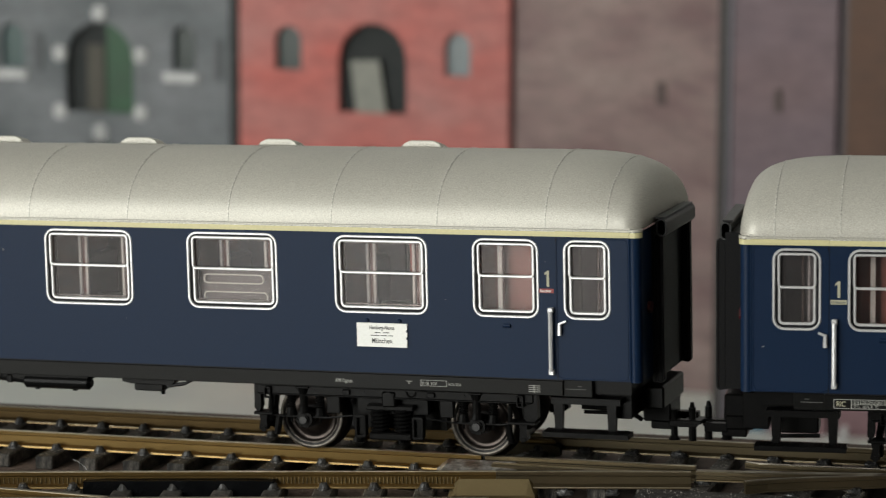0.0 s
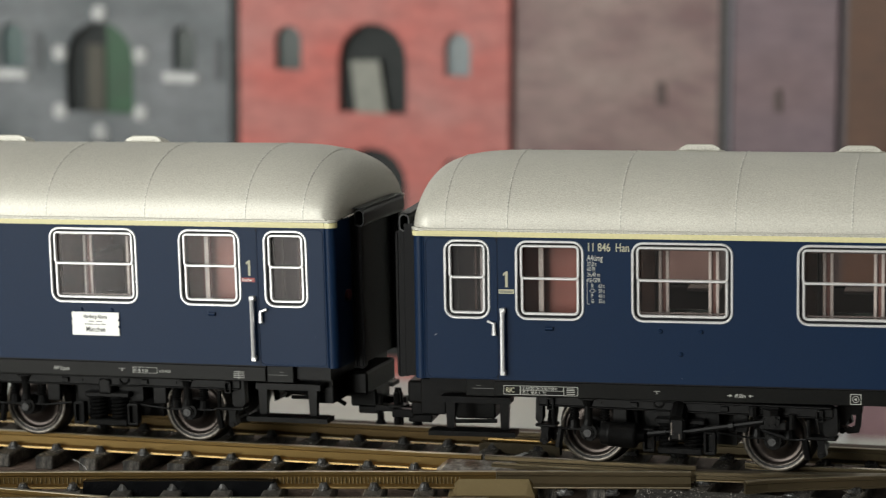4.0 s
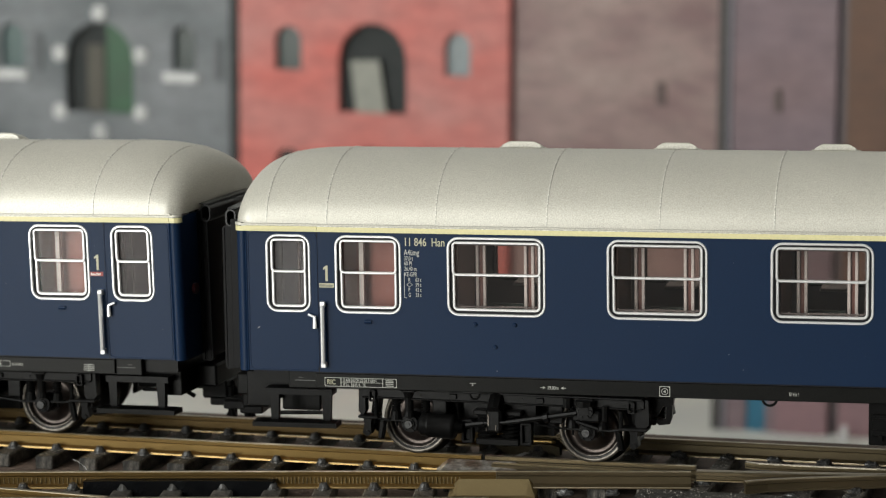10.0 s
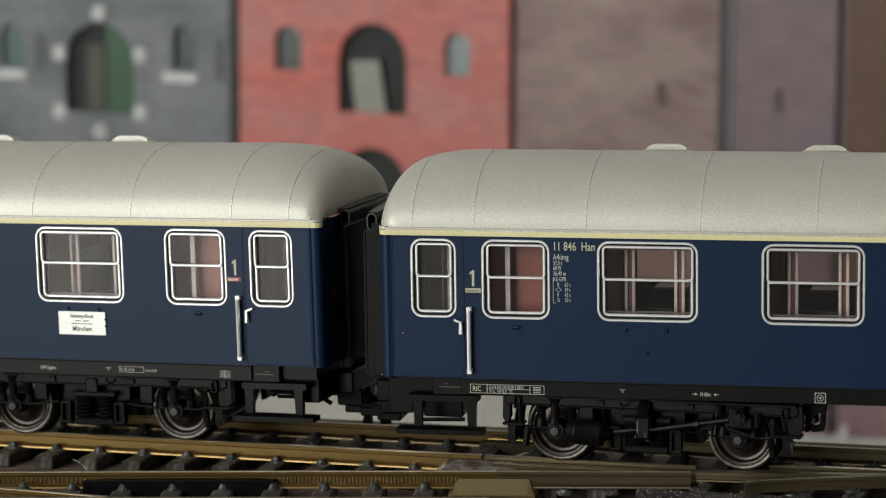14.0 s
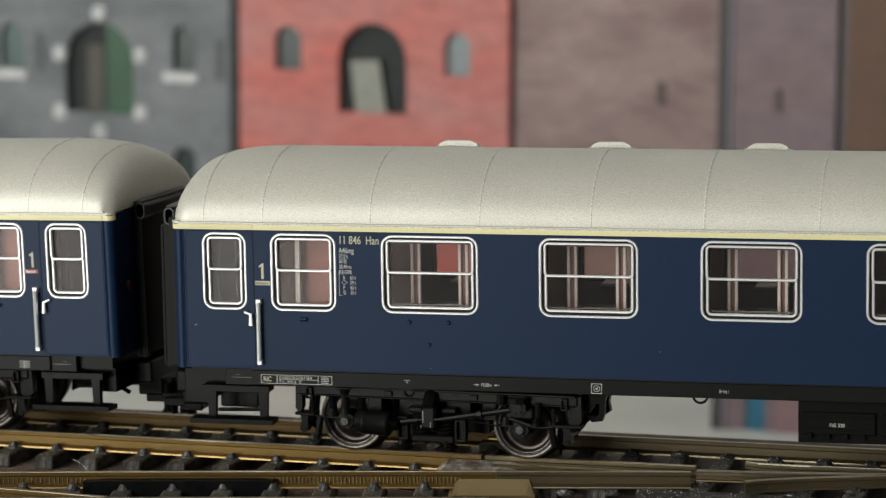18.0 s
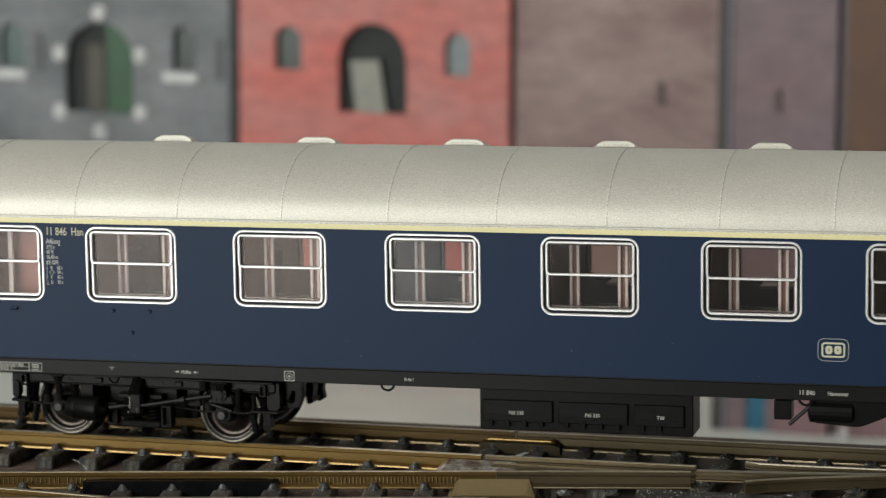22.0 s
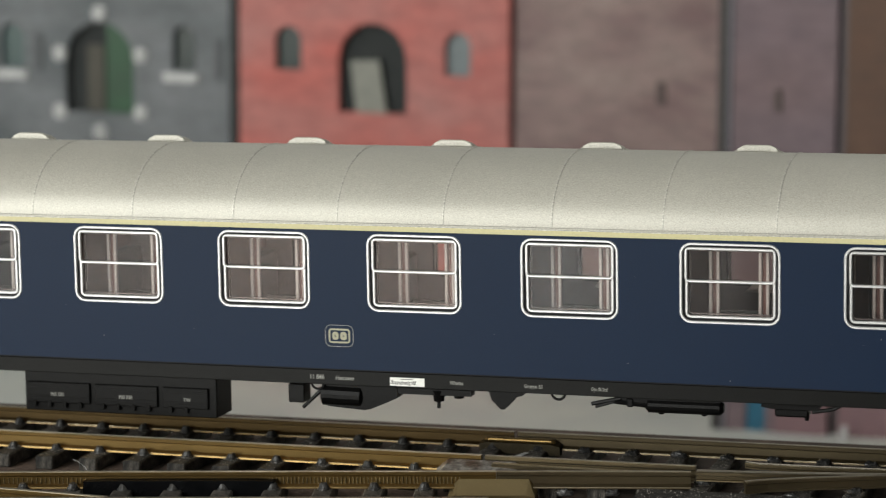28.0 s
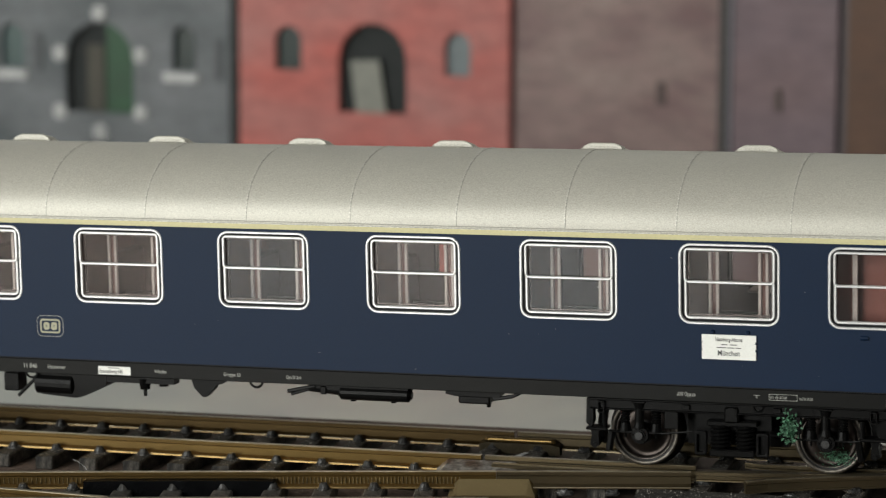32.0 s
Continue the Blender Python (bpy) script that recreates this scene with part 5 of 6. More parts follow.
    for x in (-134.5, 134.45):
        part("class_number", prism(bmesh.new(), [(x - 0.1, 27.75), (x + 0.26, 27.75), (x + 0.26, 30.15), (x + 0.02, 30.15), (x - 0.42, 29.8), (x - 0.42, 29.45), (x - 0.1, 29.68)], ty - 0.02, ty + 0.04), M_YELLOWTEXT, coach, "cream class numeral one")
    lab = part("label", boxes((-135.6, -133.3, ty - 0.02, ty + 0.04, 26.8, 27.45)), M_YELLOWTEXT, coach, "small yellow no-smoking label")
    words("Nichtraucher", 0.42, -135.5, ty - 0.02, 26.92, M_BLACKTEXT, lab, wide=0.62)
    lab = part("label", boxes((133.1, 135.4, ty - 0.02, ty + 0.04, 26.8, 27.45)), M_RED, coach, "small red smoking label")
    words("Raucher", 0.42, 133.3, ty - 0.02, 26.92, M_WHITE, lab, wide=0.85)
    if plates:
        words("11 846  Han", 1.22, -122.45, ty, 33.35, M_YELLOWTEXT, coach, wide=0.72)
        for text, z, size in (("A4ümg", 31.95, 0.85), ("37,0 t", 31.15, 0.62), ("60 Pl", 30.4, 0.62), ("26,40 m", 29.6, 0.62), ("KE-GPR", 28.75, 0.62)):
            words(text, size, -122.4, ty, z, M_GREYTEXT, coach, wide=0.66)
        for k, (a, b) in enumerate((("R", "63 t"), ("", "59 t"), ("P", "43 t"), ("G", "33 t"))):
            if a:
                words(a, 0.58, -121.8, ty, 27.95 - 0.76 * k, M_GREYTEXT, coach, wide=0.66)
            else:
                zc, bm = 28.24 - 0.76 * k, bmesh.new()
                for (ax, az), (bx, bz) in zip(((-0.45, 0), (0, 0.33), (0.45, 0), (0, -0.33)), ((0, 0.33), (0.45, 0), (0, -0.33), (-0.45, 0))):
                    tube(bm, (-121.6 + ax, ty, zc + az), (-121.6 + bx, ty, zc + bz), 0.035, 4)
                part("diamond_mark", bm, M_GREYTEXT, coach)
            words(b, 0.58, -120.7, ty, 27.95 - 0.76 * k, M_GREYTEXT, coach, wide=0.66)
        part("bracket_line", boxes((-122.42, -122.36, ty - 0.02, ty + 0.03, 25.5, 29.2), (-122.42, -122.0, ty - 0.02, ty + 0.03, 25.46, 25.52)), M_GREYTEXT, coach)
    # the maker's badge, as plain shapes
    bm = ring_frame(bmesh.new(), -2.33, 2.2, 17.3, 20.65, 0.9, 0.07, ty - 0.02, ty + 0.05, crown=0.01)
    badge = part("badge", bm, M_GREYTEXT, coach, "cream outlined badge with two plain shapes")
    bm = ring_frame(bmesh.new(), -1.78, 1.68, 17.85, 20.1, 0.5, 0.27, ty - 0.03, ty + 0.05, crown=0.01)
    ring_frame(bm, -1.2, -0.18, 18.35, 19.6, 0.42, 0.42, ty - 0.03, ty + 0.05, k=3, crown=0.01)
    ring_frame(bm, 0.1, 1.12, 18.35, 19.6, 0.36, 0.42, ty - 0.03, ty + 0.05, k=3, crown=0.01)
    part("badge_shape", bm, M_YELLOWTEXT, badge)
    sol = -HW + 0.13
    bm = ring_frame(bmesh.new(), -135.1, -123.9, 11.62, 13.0, 0.05, 0.07, sol - 0.02, sol + 0.05, k=1, crown=0.01)
    box(bm, -132.6, -132.5, sol - 0.02, sol + 0.05, 11.65, 12.98)
    box(bm, -126.1, -126.02, sol - 0.02, sol + 0.05, 11.65, 12.98)
    box(bm, -132.5, -126.1, sol - 0.02, sol + 0.05, 12.28, 12.34)
    ric = part("data_panel", bm, M_GREYTEXT, coach, "white outlined lettering panel")
    words("RIC", 0.75, -134.75, sol - 0.02, 11.95, M_YELLOWTEXT, ric, wide=0.8)
    words("D A B DG CH CS DK F GB H", 0.42, -132.2, sol - 0.02, 12.42, M_GREYTEXT, ric, wide=0.68)
    words("IT J L   NS PL R   TC", 0.42, -132.2, sol - 0.02, 11.76, M_GREYTEXT, ric, wide=0.68)
    part("data_bars", boxes(*[(-125.6, -124.4, sol - 0.03, sol + 0.04, z, z + 0.1) for z in (11.85, 12.15, 12.4, 12.65)]), M_GREYTEXT, ric)
    for x in (-112.2, 112.4):
        part("lifting_mark", boxes((x - 0.5, x + 0.5, sol - 0.03, sol + 0.04, 12.66, 12.73), (x - 0.05, x + 0.05, sol - 0.03, sol + 0.04, 12.3, 12.66), (x - 0.13, x + 0.13, sol - 0.03, sol + 0.04, 12.3, 12.38)), M_GREYTEXT, coach)
        bm = bmesh.new()
        for i in range(10):
            a, b = math.pi * (1 + i / 10), math.pi * (1 + (i + 1) / 10)
            tube(bm, (x + 0.3 + 0.75 * math.cos(a), sol, 11.05 + 0.8 * math.sin(a)), (x + 0.3 + 0.75 * math.cos(b), sol, 11.05 + 0.8 * math.sin(b)), 0.18, 5)
        part("lifting_eye", bm, M_BLACK, coach)
    words("19,00m", 0.55, -100.85, sol - 0.02, 12.08, M_GREYTEXT, coach, wide=0.72)
    bm = bmesh.new()
    for x, d in ((-101.9, 1), (-98.0, -1)):
        box(bm, min(x, x + d * 0.5), max(x, x + d * 0.5), sol - 0.03, sol + 0.04, 12.31, 12.39)
        prism(bm, [(x + d * 0.4, 12.14), (x + d * 0.8, 12.35), (x + d * 0.4, 12.56)], sol - 0.03, sol + 0.04)
    part("arrow_mark", bm, M_GREYTEXT, coach)
    bm = ring_frame(bmesh.new(), -84.05, -82.45, 11.5, 13.05, 0.05, 0.09, sol - 0.02, sol + 0.05, k=1, crown=0.01)
    ring_frame(bm, -83.75, -82.75, 11.78, 12.77, 0.48, 0.08, sol - 0.02, sol + 0.05, crown=0.01)
    prism(bm, [(-83.5, 12.27), (-83.1, 12.5), (-83.1, 12.04)], sol - 0.03, sol + 0.04)
    part("brake_mark", bm, M_GREYTEXT, coach)
    for text, x, size, wide in (("El Hz !", -64.97, 0.5, 0.75), ("11 846", -5.1, 0.7, 0.86), ("Hannover", -0.84, 0.62, 0.84), ("Whzdes", 17.4, 0.55, 0.78), ("Gruppe 53", 28.97, 0.55, 0.82), ("Gyn Bl 2ml", 39.3, 0.52, 0.74), ("AW Oppum", 100.6, 0.6, 0.62)):
        words(text, size, x, sol - 0.02, 12.15, M_GREYTEXT, coach, wide=wide)
    pl = part("destination_strip", boxes((7.9, 13.36, sol - 0.06, sol + 0.05, 11.6, 12.9)), M_SIGN, coach, "small white depot plate on the solebar")
    words("Braunschweig Hbf", 0.62, 8.1, sol - 0.07, 11.85, M_BLACKTEXT, pl, wide=0.6)
    part("strip_bar", boxes((9.6, 11.5, sol - 0.08, sol, 12.62, 12.72)), M_BLACKTEXT, pl)
    bm = ring_frame(bmesh.new(), 114.2, 118.4, 12.05, 12.98, 0.05, 0.06, sol - 0.02, sol + 0.05, k=1, crown=0.01)
    box(bm, 115.4, 115.45, sol - 0.02, sol + 0.05, 12.08, 12.95)
    rv = part("revision_panel", bm, M_GREYTEXT, coach)
    words("REV  Om  18.12.60", 0.42, 114.35, sol - 0.02, 12.28, M_GREYTEXT, rv, wide=0.52)
    words("Br.2 Om 18.12.60", 0.4, 118.7, sol - 0.02, 12.25, M_GREYTEXT, coach, wide=0.46)
    part("stencil_mark", boxes(*[(131.2, 133.0, sol - 0.03, sol + 0.04, z, z + 0.08) for z in (11.8, 12.1, 12.4, 12.7)], (132.0, 132.08, sol - 0.03, sol + 0.04, 11.6, 12.9)), M_GREYTEXT, coach)
    for x, text in ((-48.6, "PzS 330"), (-36.9, "PzS 330"), (-26.0, "TW")):
        words(text, 0.55, x - 0.3, y + 0.22, 7.45, M_GREYTEXT, battery, wide=0.9)
    sign = part("destination_sign", boxes((104.4, 112.4, -HW - 0.25, -HW - 0.02, 17.86, 21.5)), M_SIGN, coach, "white enamel destination sign with black lettering")
    words("Hamburg-Altona", 0.6, 108.4, -HW - 0.27, 20.55, M_BLACKTEXT, sign, align="CENTER", wide=0.68)
    words("München", 0.78, 108.4, -HW - 0.27, 18.45, M_BLACKTEXT, sign, align="CENTER", wide=0.8)
    part("sign_bar", boxes((107.3, 108.2, -HW - 0.27, -HW, 20.0, 20.12), (108.6, 109.6, -HW - 0.27, -HW, 20.0, 20.12), (106.6, 108.0, -HW - 0.27, -HW, 19.55, 19.67), (108.2, 109.2, -HW - 0.27, -HW, 19.55, 19.67), (109.4, 110.2, -HW - 0.27, -HW, 19.55, 19.67)), M_BLACKTEXT, sign)
    part("sign_clip", boxes(*[(x, x + 0.2, -HW - 0.3, -HW, z, z + 0.35) for x in (104.25, 112.3) for z in (19.1, 20.2)]), M_BLUE, sign)

    runs = []
    for sx in (-1, 1):
        runs.append(add_bogie(coach, sx, sx < 0))
    return coach, runs


coach_one, runs_one = build_coach("navy blue model express coach with silver roof, ahead on the rails", True)
coach_two, runs_two = build_coach("navy blue model coach with silver roof, following on the rails", True)

# the leading coach has two rails and a pale blind inside one window
x9 = 3.5 * PITCH_W
bm = ring_frame(bmesh.new(), x9 - 5.4, x9 + 4.6, 26.6, 28.1, 0.7, 0.16, -HW + 1.3, -HW + 1.6, crown=0.03)
ring_frame(bm, x9 - 5.4, x9 + 5.2, 23.9, 25.4, 0.7, 0.16, -HW + 1.3, -HW + 1.6, crown=0.03)
part("window_guard", bm, M_WHITE, coach_one, "pale guard bars behind one window")
part("blind", boxes((x9 - 6.2, x9 + 6.2, -HW + 2.1, -HW + 2.3, 23.5, 28.9)), M_LINING, coach_one)

# green flock caught on the second coach's last wheels
def clump(bm, n, spread, size, seed):
    rnd = random.Random(seed)
    for _ in range(n):
        c = Vector([rnd.gauss(0, s) for s in spread])
        v = [bm.verts.new(c + Vector((rnd.gauss(0, size), rnd.gauss(0, size), rnd.gauss(0, size)))) for _ in range(5)]
        for i, j, k in ((0, 1, 2), (0, 2, 3), (0, 3, 1), (4, 1, 2), (4, 2, 3), (4, 3, 1)):
            bm.faces.new((v[i], v[j], v[k]))
    return bm


bog = runs_two[1][0]
o = part("flock_clump", clump(bmesh.new(), 420, (0.55, 0.3, 0.95), 0.2, 3), M_MOSS, bog, "clump of green scenery flock")
o.matrix_basis = mpose(8.6, -13.3, 7.6)
o = part("flock_clump", clump(bmesh.new(), 260, (1.1, 0.1, 0.6), 0.1, 5), M_MOSS, bog, "green flock stuck on the wheel")
o.matrix_basis = mpose(15.3, -10.4, 2.6)


# ---- the model houses behind ----
def brick_material(name, base, second, mortar, rough=0.75, course=1.05, stain=0.5, stain_scale=22, stain_colour=None):
    m = material(name, base, rough, grain=0.15, scale=240, vary=stain, vary_scale=stain_scale, second=stain_colour or second, bump=0.2, bump_scale=500, stretch=0.45)
    nt = m.node_tree
    n, link = nt.nodes, nt.links.new
    b = n["Principled BSDF"]
    old = b.inputs["Base Color"].links[0].from_socket
    co = n.new("ShaderNodeTexCoord")
    sep, comb = n.new("ShaderNodeSeparateXYZ"), n.new("ShaderNodeCombineXYZ")
    link(co.outputs["Object"], sep.inputs[0])
    link(sep.outputs["X"], comb.inputs["X"])
    link(sep.outputs["Z"], comb.inputs["Y"])
    br = n.new("ShaderNodeTexBrick")
    link(comb.outputs[0], br.inputs["Vector"])
    br.inputs["Color1"].default_value, br.inputs["Color2"].default_value, br.inputs["Mortar"].default_value = (1, 1, 1, 1), (0.88, 0.86, 0.86, 1), (*mortar, 1)
    br.inputs["Scale"].default_value = 1000.0
    br.inputs["Brick Width"].default_value, br.inputs["Row Height"].default_value, br.inputs["Mortar Size"].default_value = 2.9, course, 0.10
    mul = n.new("ShaderNodeMix")
    mul.data_type, mul.blend_type = "RGBA", "MULTIPLY"
    mul.inputs["Factor"].default_value = 1.0
    link(old, mul.inputs["A"])
    link(br.outputs["Color"], mul.inputs["B"])
    link(mul.outputs["Result"], b.inputs["Base Color"])
    return m


M_GREYBRICK = brick_material("grey_brick", (0.185, 0.195, 0.208), (0.085, 0.098, 0.104), (0.80, 0.80, 0.80), stain=1.0, stain_scale=55)
M_REDBRICK = brick_material("red_brick", (0.48, 0.120, 0.100), (0.40, 0.20, 0.185), (0.8, 0.78, 0.78), stain=1.0, stain_scale=35)
M_PINKBRICK = brick_material("faded_brown_pink_brick", (0.30, 0.225, 0.207), (0.18, 0.112, 0.112), (0.8, 0.8, 0.8), stain=1.0, stain_scale=65)
M_PURPLE = brick_material("faded_purple_brick", (0.165, 0.128, 0.150), (0.19, 0.125, 0.125), (0.95, 0.95, 0.95), stain=0.7, stain_scale=22)
M_BROWN = brick_material("brown_brick", (0.118, 0.067, 0.047), (0.09, 0.052, 0.036), (0.95, 0.95, 0.95))
M_PINKBASE = material("pink_render", (0.22, 0.13, 0.14), 0.75, grain=0.08, scale=400, vary=0.5, vary_scale=40, second=(0.19, 0.12, 0.135))
M_STONE = material("white_stone", (0.52, 0.52, 0.52), 0.7, grain=0.08, scale=900, vary=0.4, vary_scale=120)
M_DARK = material("near_black_fill", (0.006, 0.009, 0.009), 0.7, grain=0.1, scale=300)
M_GREEN = material("green_door_paint", (0.009, 0.058, 0.020), 0.5, grain=0.12, scale=400, vary=0.6, vary_scale=90, second=(0.006, 0.035, 0.012))
M_OLIVE = material("olive_door_wood", (0.052, 0.047, 0.034), 0.6, grain=0.15, scale=500, vary=0.5, vary_scale=80)
M_PALEDOOR = material("pale_grey_door", (0.26, 0.26, 0.225), 0.6, grain=0.1, scale=500, vary=0.7, vary_scale=60)
M_BLUEDOOR = material("teal_blue_door", (0.015, 0.12, 0.20), 0.5, grain=0.1, scale=400)
M_HOUSEGLASS = material("dark_green_pane", (0.020, 0.032, 0.030), 0.25, grain=0.1, scale=300)
M_TEALGLASS = material("teal_pane", (0.055, 0.095, 0.092), 0.25, grain=0.1, scale=300, vary=0.5, vary_scale=150)
M_PALEGLASS = material("pale_pane", (0.16, 0.19, 0.20), 0.25, grain=0.1, scale=300)
M_DARKROOF = material("dark_roof_and_gap", (0.04, 0.035, 0.033), 0.6, grain=0.15, scale=500)

M_ANCHOR = material("grey_iron_anchor", (0.075, 0.08, 0.085), 0.6, grain=0.1, scale=500)
M_ANCHORBROWN = material("dark_brown_stone", (0.075, 0.055, 0.05), 0.7, grain=0.1, scale=500)
M_GAPPIPE = material("grey_purple_pipe", (0.12, 0.10, 0.105), 0.6, grain=0.1, scale=500)
M_STRIP = material("pale_corner_strip", (0.155, 0.145, 0.165), 0.6, grain=0.1, scale=500)
STREET_FRAME = Matrix.Translation((-0.2834, 0.4931, -0.0986)) @ pose(0, 0, 0, 0, 0, -4) @ pose(0, 0, 0, 0, 1.375, 0)


def arch_outline(x0, x1, z0, z1, k=8):
    """Points from the lower left, up, over a round head and down to the lower right."""
    r = (x1 - x0) / 2
    pts = [(x0, z0)]
    for i in range(k + 1):
        a = math.pi * (1 - i / k)
        pts.append(((x0 + x1) / 2 + r * math.cos(a), z1 - r + r * math.sin(a)))
    return pts + [(x1, z0)]


def wall_mesh(x0, x1, z0, z1, columns, thick=4.0, k=8):
    """A thick wall; columns: (x0, x1, [(z0, z1), ...]) of arched openings, from left to right and from below up."""
    bm = bmesh.new()

    def quad(ax, bx, az, bz):
        for y in (0.0, thick):
            bm.faces.new([bm.verts.new(p) for p in ((ax, y, az), (bx, y, az), (bx, y, bz), (ax, y, bz))])

    x = x0
    for a, b, rows in columns:
        quad(x, a, z0, z1)
        z = z0
        for c, d in rows:
            quad(a, b, z, c)
            arch = arch_outline(a, b, c, d, k)
            top = d + 0.4
            loops = []
            for y in (0.0, thick):
                av = [bm.verts.new((px, y, pz)) for px, pz in arch]
                ov = [bm.verts.new((px, y, top if 1 <= i <= len(arch) - 2 else pz)) for i, (px, pz) in enumerate(arch)]
                for i in range(1, len(arch) - 2):
                    bm.faces.new((av[i], av[i + 1], ov[i + 1], ov[i]))
                loops.append(av)
            for i in range(len(arch) - 1):
                bm.faces.new((loops[0][i], loops[0][i + 1], loops[1][i + 1], loops[1][i]))
            bm.faces.new((loops[0][-1], loops[0][0], loops[1][0], loops[1][-1]))
            z = top
        quad(a, b, z, z1)
        x = b
    quad(x, x1, z0, z1)
    for pts in (((x0, 0, z0), (x0, thick, z0), (x0, thick, z1), (x0, 0, z1)), ((x1, 0, z0), (x1, thick, z0), (x1, thick, z1), (x1, 0, z1)), ((x0, 0, z1), (x1, 0, z1), (x1, thick, z1), (x0, thick, z1))):
        bm.faces.new([bm.verts.new(p) for p in pts])
    bmesh.ops.remove_doubles(bm, verts=bm.verts, dist=0.001)
    return bm


def arch_slab(x0, x1, z0, z1, y0, y1):
    return prism(bmesh.new(), arch_outline(x0, x1, z0, z1), y0, y1)


def house(label, x0, x1, height, y, columns, wall_mat, depth=70):
    h = new("model_house")
    tagged(h, label, "model house", "row of model houses")
    h.matrix_basis = STREET_FRAME @ mpose(0, y, 0)
    part("front_wall", wall_mesh(x0, x1, -14, height, columns), wall_mat, h)
    part("side_wall", boxes((x0, x0 + 3, 4.0, depth, -14, height)), wall_mat, h)
    part("side_wall", boxes((x1 - 3, x1, 4.0, depth, -14, height)), wall_mat, h)
    part("back_wall", boxes((x0, x1, depth, depth + 3, -14, height)), wall_mat, h)
    part("flat_roof", boxes((x0, x1, 0.2, depth + 3, height, height + 2)), M_DARKROOF, h)
    return h


STOREY = 42.6
# grey warehouse
gcols = [(-172.0, -162.0, [(22.5 + STOREY * k, 38.6 + STOREY * k) for k in range(3)]), (-145.6, -118.4, [(7.6 + STOREY * k, 39.9 + STOREY * k) for k in range(3)]), (-103.3, -94.2, [(23.8 + STOREY * k, 39.6 + STOREY * k) for k in range(3)])]
grey = house("grey brick model warehouse with arched hatches and white stones", -262, -79.6, 175, 0.0, gcols, M_GREYBRICK)
for k in range(3):
    up = STOREY * k
    for a, b, z in ((-172, -162, 22.5), (-103.3, -94.2, 23.8)):
        win = part("window", arch_slab(a, b, z + up, z + 16 + up, 2.6, 3.4), M_TEALGLASS if a < -150 else M_HOUSEGLASS, grey)
        part("window_sill", boxes((a - 3.0, b + 1.6, -1.8, 0.8, z - 4.0 + up, z - 0.8 + up), bevel=0.4), M_STONE, grey, "white stone sill")
    # near-black sheet closes the arch; the inside's shade is its colour
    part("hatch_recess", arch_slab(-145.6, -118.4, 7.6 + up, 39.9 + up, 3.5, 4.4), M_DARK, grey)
    part("hatch_door", boxes((-138.0, -131.2, 2.4, 3.2, 7.6 + up, 31.5 + up)), M_OLIVE, grey, "olive brown hatch door leaf")
    part("hatch_door", prism(bmesh.new(), [(-130.0, 7.6 + up), (-118.6, 7.6 + up), (-118.6, 27.0 + up), (-120.4, 33.5 + up), (-124.8, 37.6 + up), (-130.0, 39.4 + up)], 1.6, 2.4), M_GREEN, grey, "open green hatch door leaf")
    for x, z in ((-131.6, 42.9), (-147.6, 28.3), (-115.4, 28.6), (-147.8, 7.6), (-115.6, 8.2), (-131.8, 0.9)):
        part("white_stone", boxes((x - 2.6, x + 2.6, -1.4, 0.6, z - 2.7 + up, z + 2.7 + up), bevel=1.2), M_STONE, grey, "white corner stone")
    part("wall_anchor", boxes((-158.0, -154.6, -0.8, 0.4, 22.0 + up, 35.0 + up), bevel=0.3), M_ANCHOR, grey)
    part("wall_anchor", boxes((-86.6, -83.8, -0.8, 0.4, 21.0 + up, 35.0 + up), bevel=0.3), M_ANCHOR, grey)

# red warehouse
rcols = [(-63.8, -53.8, [(25.7 + STOREY * k, 41.0 + STOREY * k) for k in range(3)]), (-40.0, -14.8, [(12.0 + STOREY * k, 42.9 + STOREY * k) for k in range(3)]), (-1.2, 8.3, [(25.7 + STOREY * k, 40.7 + STOREY * k) for k in range(3)])]
red = house("red brick model warehouse with dark arched openings", -77.4, 22.0, 178, 0.0, rcols, M_REDBRICK)
for k in range(3):
    up = STOREY * k
    part("window", arch_slab(-63.8, -53.8, 25.7 + up, 41.0 + up, 2.6, 3.4), M_HOUSEGLASS, red)
    part("window", arch_slab(-1.2, 8.3, 25.7 + up, 40.7 + up, 2.6, 3.4), M_PALEGLASS, red)
    # the opening's darkness is painted: a near-black sheet behind the doors
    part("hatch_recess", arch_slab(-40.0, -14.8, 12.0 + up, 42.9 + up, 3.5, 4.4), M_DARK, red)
    if k == 2:
        part("loose_door", prism(bmesh.new(), [(-33.6, 11.4 + up), (-22.4, 11.4 + up), (-25.4, 30.2 + up), (-36.0, 29.6 + up)], 0.9, 1.7), M_PALEDOOR, red, "pale grey door leaf leaning in the opening")
    else:
        part("hatch_door", boxes((-39.0, -29.0, 2.0, 2.8, 12.2 + up, 36.0 + up)), M_PALEDOOR, red, "pale grey hatch door leaf")
# near-black strip over the joint between the grey and the red house
part("drain_pipe", boxes((-80.8, -77.5, -0.6, 2.0, -14, 176)), M_DARK, red)

# faded brown-pink house, set at the same line
pink = house("faded brownish pink brick model house, blank wall", 23.2, 95.2, 186, 3.0, [(62.8, 69.8, [(4.0, 26.0)])], M_PINKBRICK)
part("door", boxes((62.8, 69.8, 2.4, 3.2, 4, 26)), material("blue_grey_door", (0.10, 0.13, 0.19), 0.6, grain=0.1, scale=400), pink, "blue grey door")
part("wall_hole", boxes((72.6, 75.8, -0.3, 0.5, 104.0, 111.8), bevel=0.3), M_ANCHORBROWN, pink)

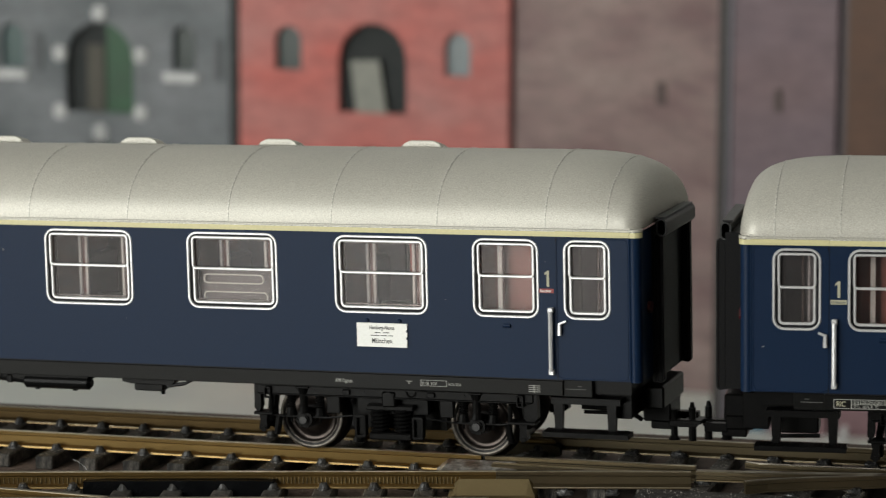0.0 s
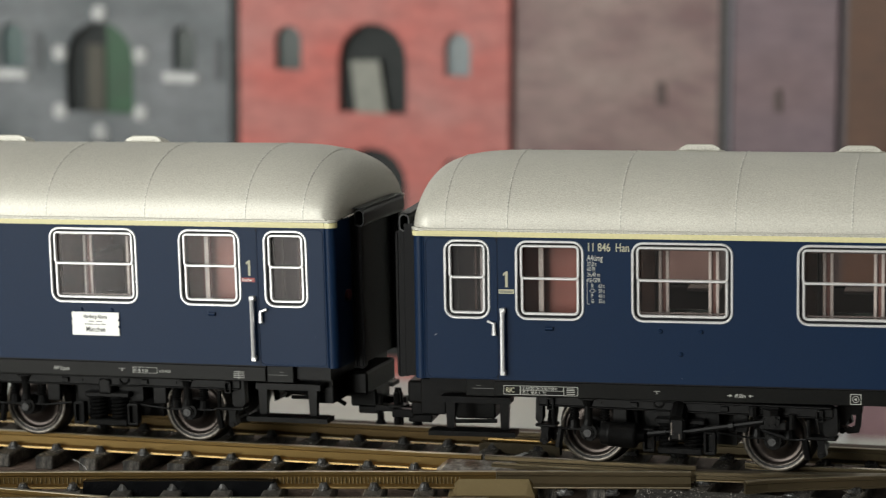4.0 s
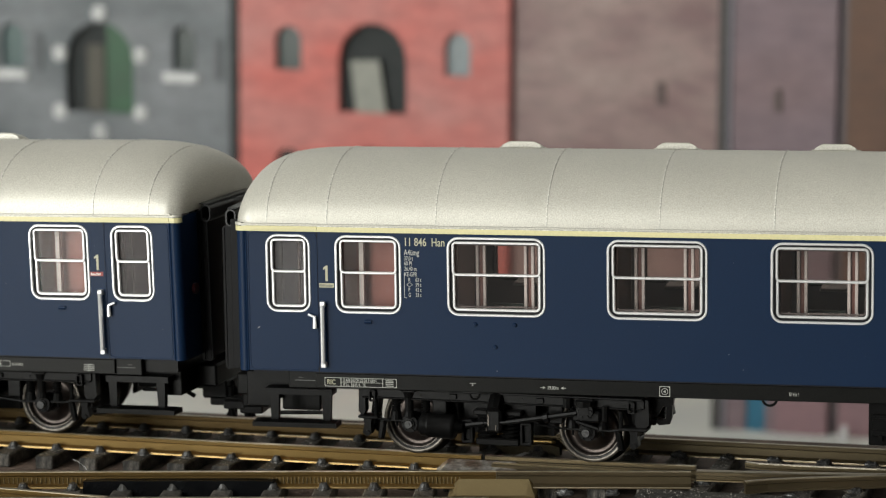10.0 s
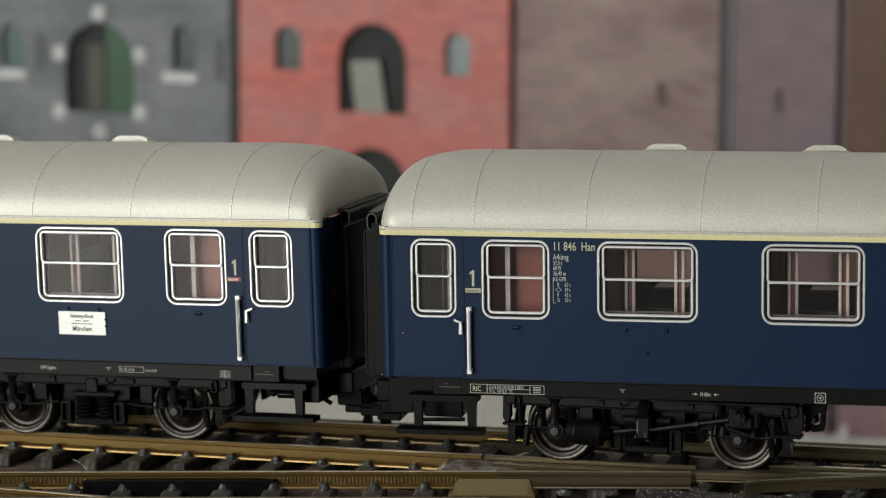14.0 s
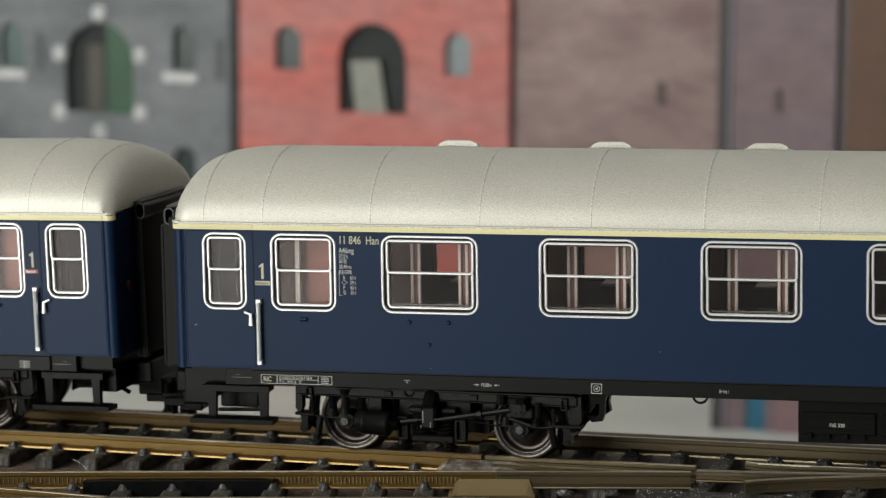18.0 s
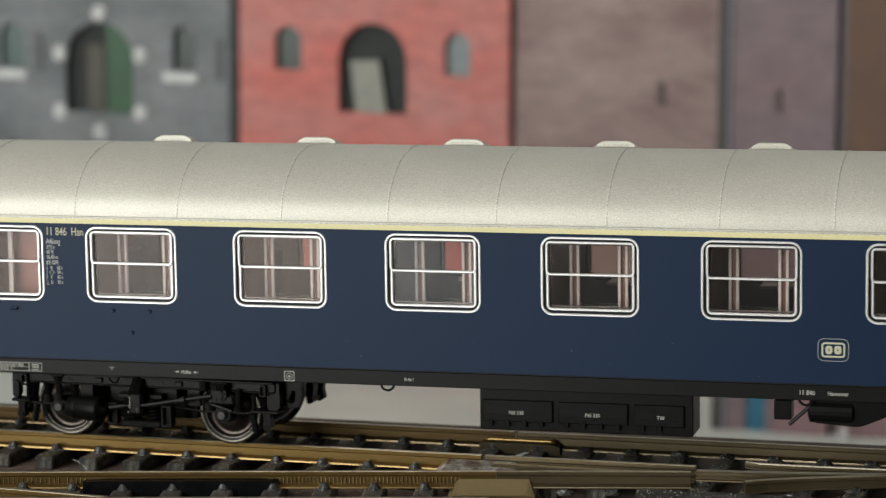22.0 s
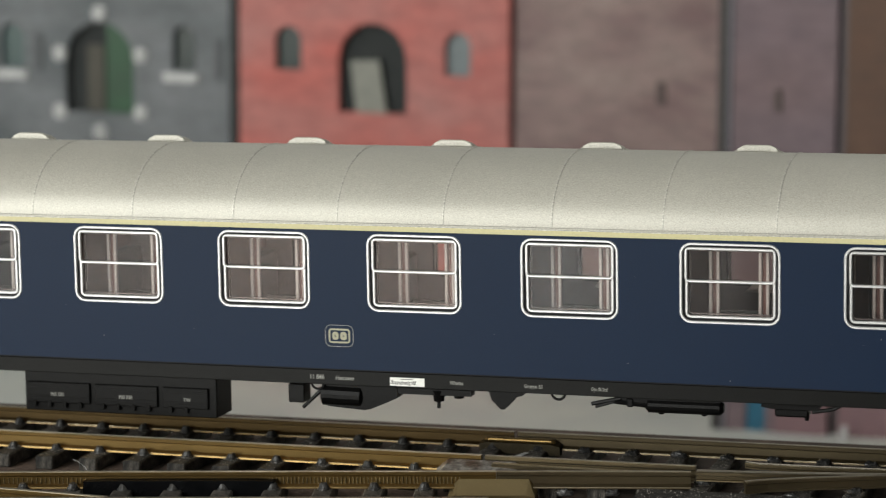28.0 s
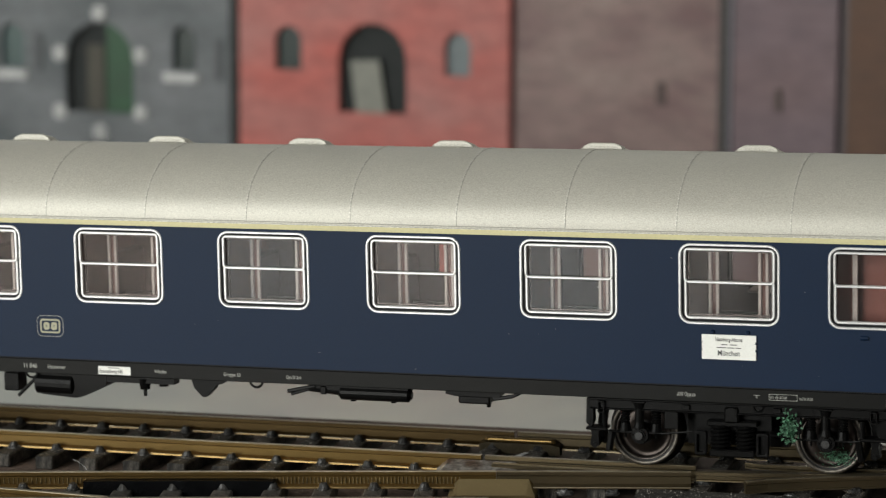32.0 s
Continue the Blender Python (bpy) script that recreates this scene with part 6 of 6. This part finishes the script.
# purple house, nearer the street
purple = house("faded purple brick model house with a blue door", 111.4, 145.2, 190, -50.0, [(119.2, 125.4, [(4.0, 27.0)])], M_PURPLE, depth=90)
part("door", boxes((119.2, 125.4, 1.0, 1.8, 4, 27)), M_BLUEDOOR, purple, "teal blue door")
part("wall_anchor", boxes((126.2, 128.4, -0.6, 0.4, 109.5, 116.5), bevel=0.3), M_ANCHORBROWN, purple)
part("plinth", boxes((128.8, 145.2, -0.8, 0.6, -14, 40), bevel=0.2), M_PINKBASE, purple)
# dark strip added in place of the shaded gap beside the pink house
part("drain_pipe", boxes((108.2, 111.2, -0.5, 3.0, -4, 190), bevel=0.5), M_DARKROOF, purple, "dark strip for the shaded gap at the house corner")
part("corner_strip", boxes((111.4, 112.9, -0.9, 0.3, -14, 190), bevel=0.3), M_STRIP, purple, "pale grey corner strip")
brown = house("brown brick model house beside the purple one", 148.0, 260, 186, -48.0, [], M_BROWN, depth=90)
part("plinth", boxes((148.2, 240.0, -1.5, 0.4, -14, 40), bevel=0.2), M_PINKBASE, brown, "pink rendered base wall")
part("gap_pipe", boxes((145.4, 147.8, 1.0, 4.0, -14, 186)), M_GAPPIPE, brown)
bol = bmesh.new()
tube(bol, (0, 0, 0), (0, 0, 4.2), 1.4, 12, 1.1)
tube(bol, (0, 0, 4.2), (0, 0, 5.6), 1.2, 12, 0.5)
bol_ob = tagged(part("bollard", bol, M_STONE), "small white bollard before the houses", "bollard")
bol_ob.matrix_basis = STREET_FRAME @ mpose(152.4, -58.0, 10.0)


# ---- what moves: the two coaches, their bogies and wheels ----
def along(rows, t):
    for (t0, a), (t1, b) in zip(rows, rows[1:]):
        if t <= t1:
            return a + (b - a) * (t - t0) / (t1 - t0)
    return rows[-1][1]


SHIFT = [(0, 67.75), (1, 55.25), (2, 42.74), (3, 30.57), (3.5, 24.74), (5.5, 0.55), (5.9, -4.2), (6, -4.85), (6.3, -5.06), (8.9, -5.06), (9, -5.2), (9.2, -6.5), (9.4, -9.0), (9.6, -9.31),
         (12.5, -9.2), (13, -8.5), (13.3, -7.0), (13.5, -4.53), (13.7, 4.0), (13.9, 12.5), (14, 13.57), (14.5, 14.5), (15, 14.4), (15.4, 11.8), (16, 5.2), (16.5, -1.31), (17, -8.07), (17.5, -15.1), (18, -19.53),
         (19, -31.35), (20, -43.09), (21, -55.32), (22, -67.34), (23, -79.64), (24, -92.25), (25, -104.8), (25.5, -110.64), (27.5, -134.67), (28, -141.19), (29, -153.47), (30, -165.57), (31, -178.1), (32, -189.0)]
GAP = [(0, 309.65), (2, 308.3), (3.5, 307.56), (5.5, 307.18), (9, 307.1), (9.5, 304.55), (13.5, 304.4), (14.5, 304.87), (16.5, 305.3), (32, 305.4)]


def coach_pose(u, sag=0.0):
    """The coach's pose with its middle at u, its two pivots on the track; sag: how low its springs let it sit."""
    xl, xr = u - PIVOT, u + PIVOT
    yl, yr, zl, zr = track_y(xl), track_y(xr), track_z(xl), track_z(xr)
    turn = math.atan2(yr - yl, 2 * PIVOT)
    tilt = math.atan2(zr - zl, 2 * PIVOT)
    return mpose(u, (yl + yr) / 2, (zl + zr) / 2 - sag, 0, -math.degrees(tilt), math.degrees(turn)), turn


def motions():
    times = sorted({round(0.25 * i, 2) for i in range(129)} | {round(0.1 * i, 1) for i in range(130, 156)} | {round(0.1 * i, 1) for i in range(88, 98)})
    for coach, runs, lead in ((coach_one, runs_one, True), (coach_two, runs_two, False)):
        place = [(t, along(SHIFT, t) - (along(GAP, t) if lead else 0.0)) for t in times]
        sag = 0.22 if lead else 0.06
        walk(coach, [(t, coach_pose(u, sag)[0]) for t, u in place])
        for (bogie, sets), sx in zip(runs, (-1, 1)):
            walk(bogie, [(t, mpose(sx * PIVOT, 0, sag, 0, 0, math.degrees(track_turn(u + sx * PIVOT) - coach_pose(u)[1]))) for t, u in place])
            for ws, e in zip(sets, (-1, 1)):
                walk(ws, [(t, mpose(e * AXLE, 0, WHEEL_R, 0, math.degrees(u / WHEEL_R), 0)) for t, u in place])


motions()
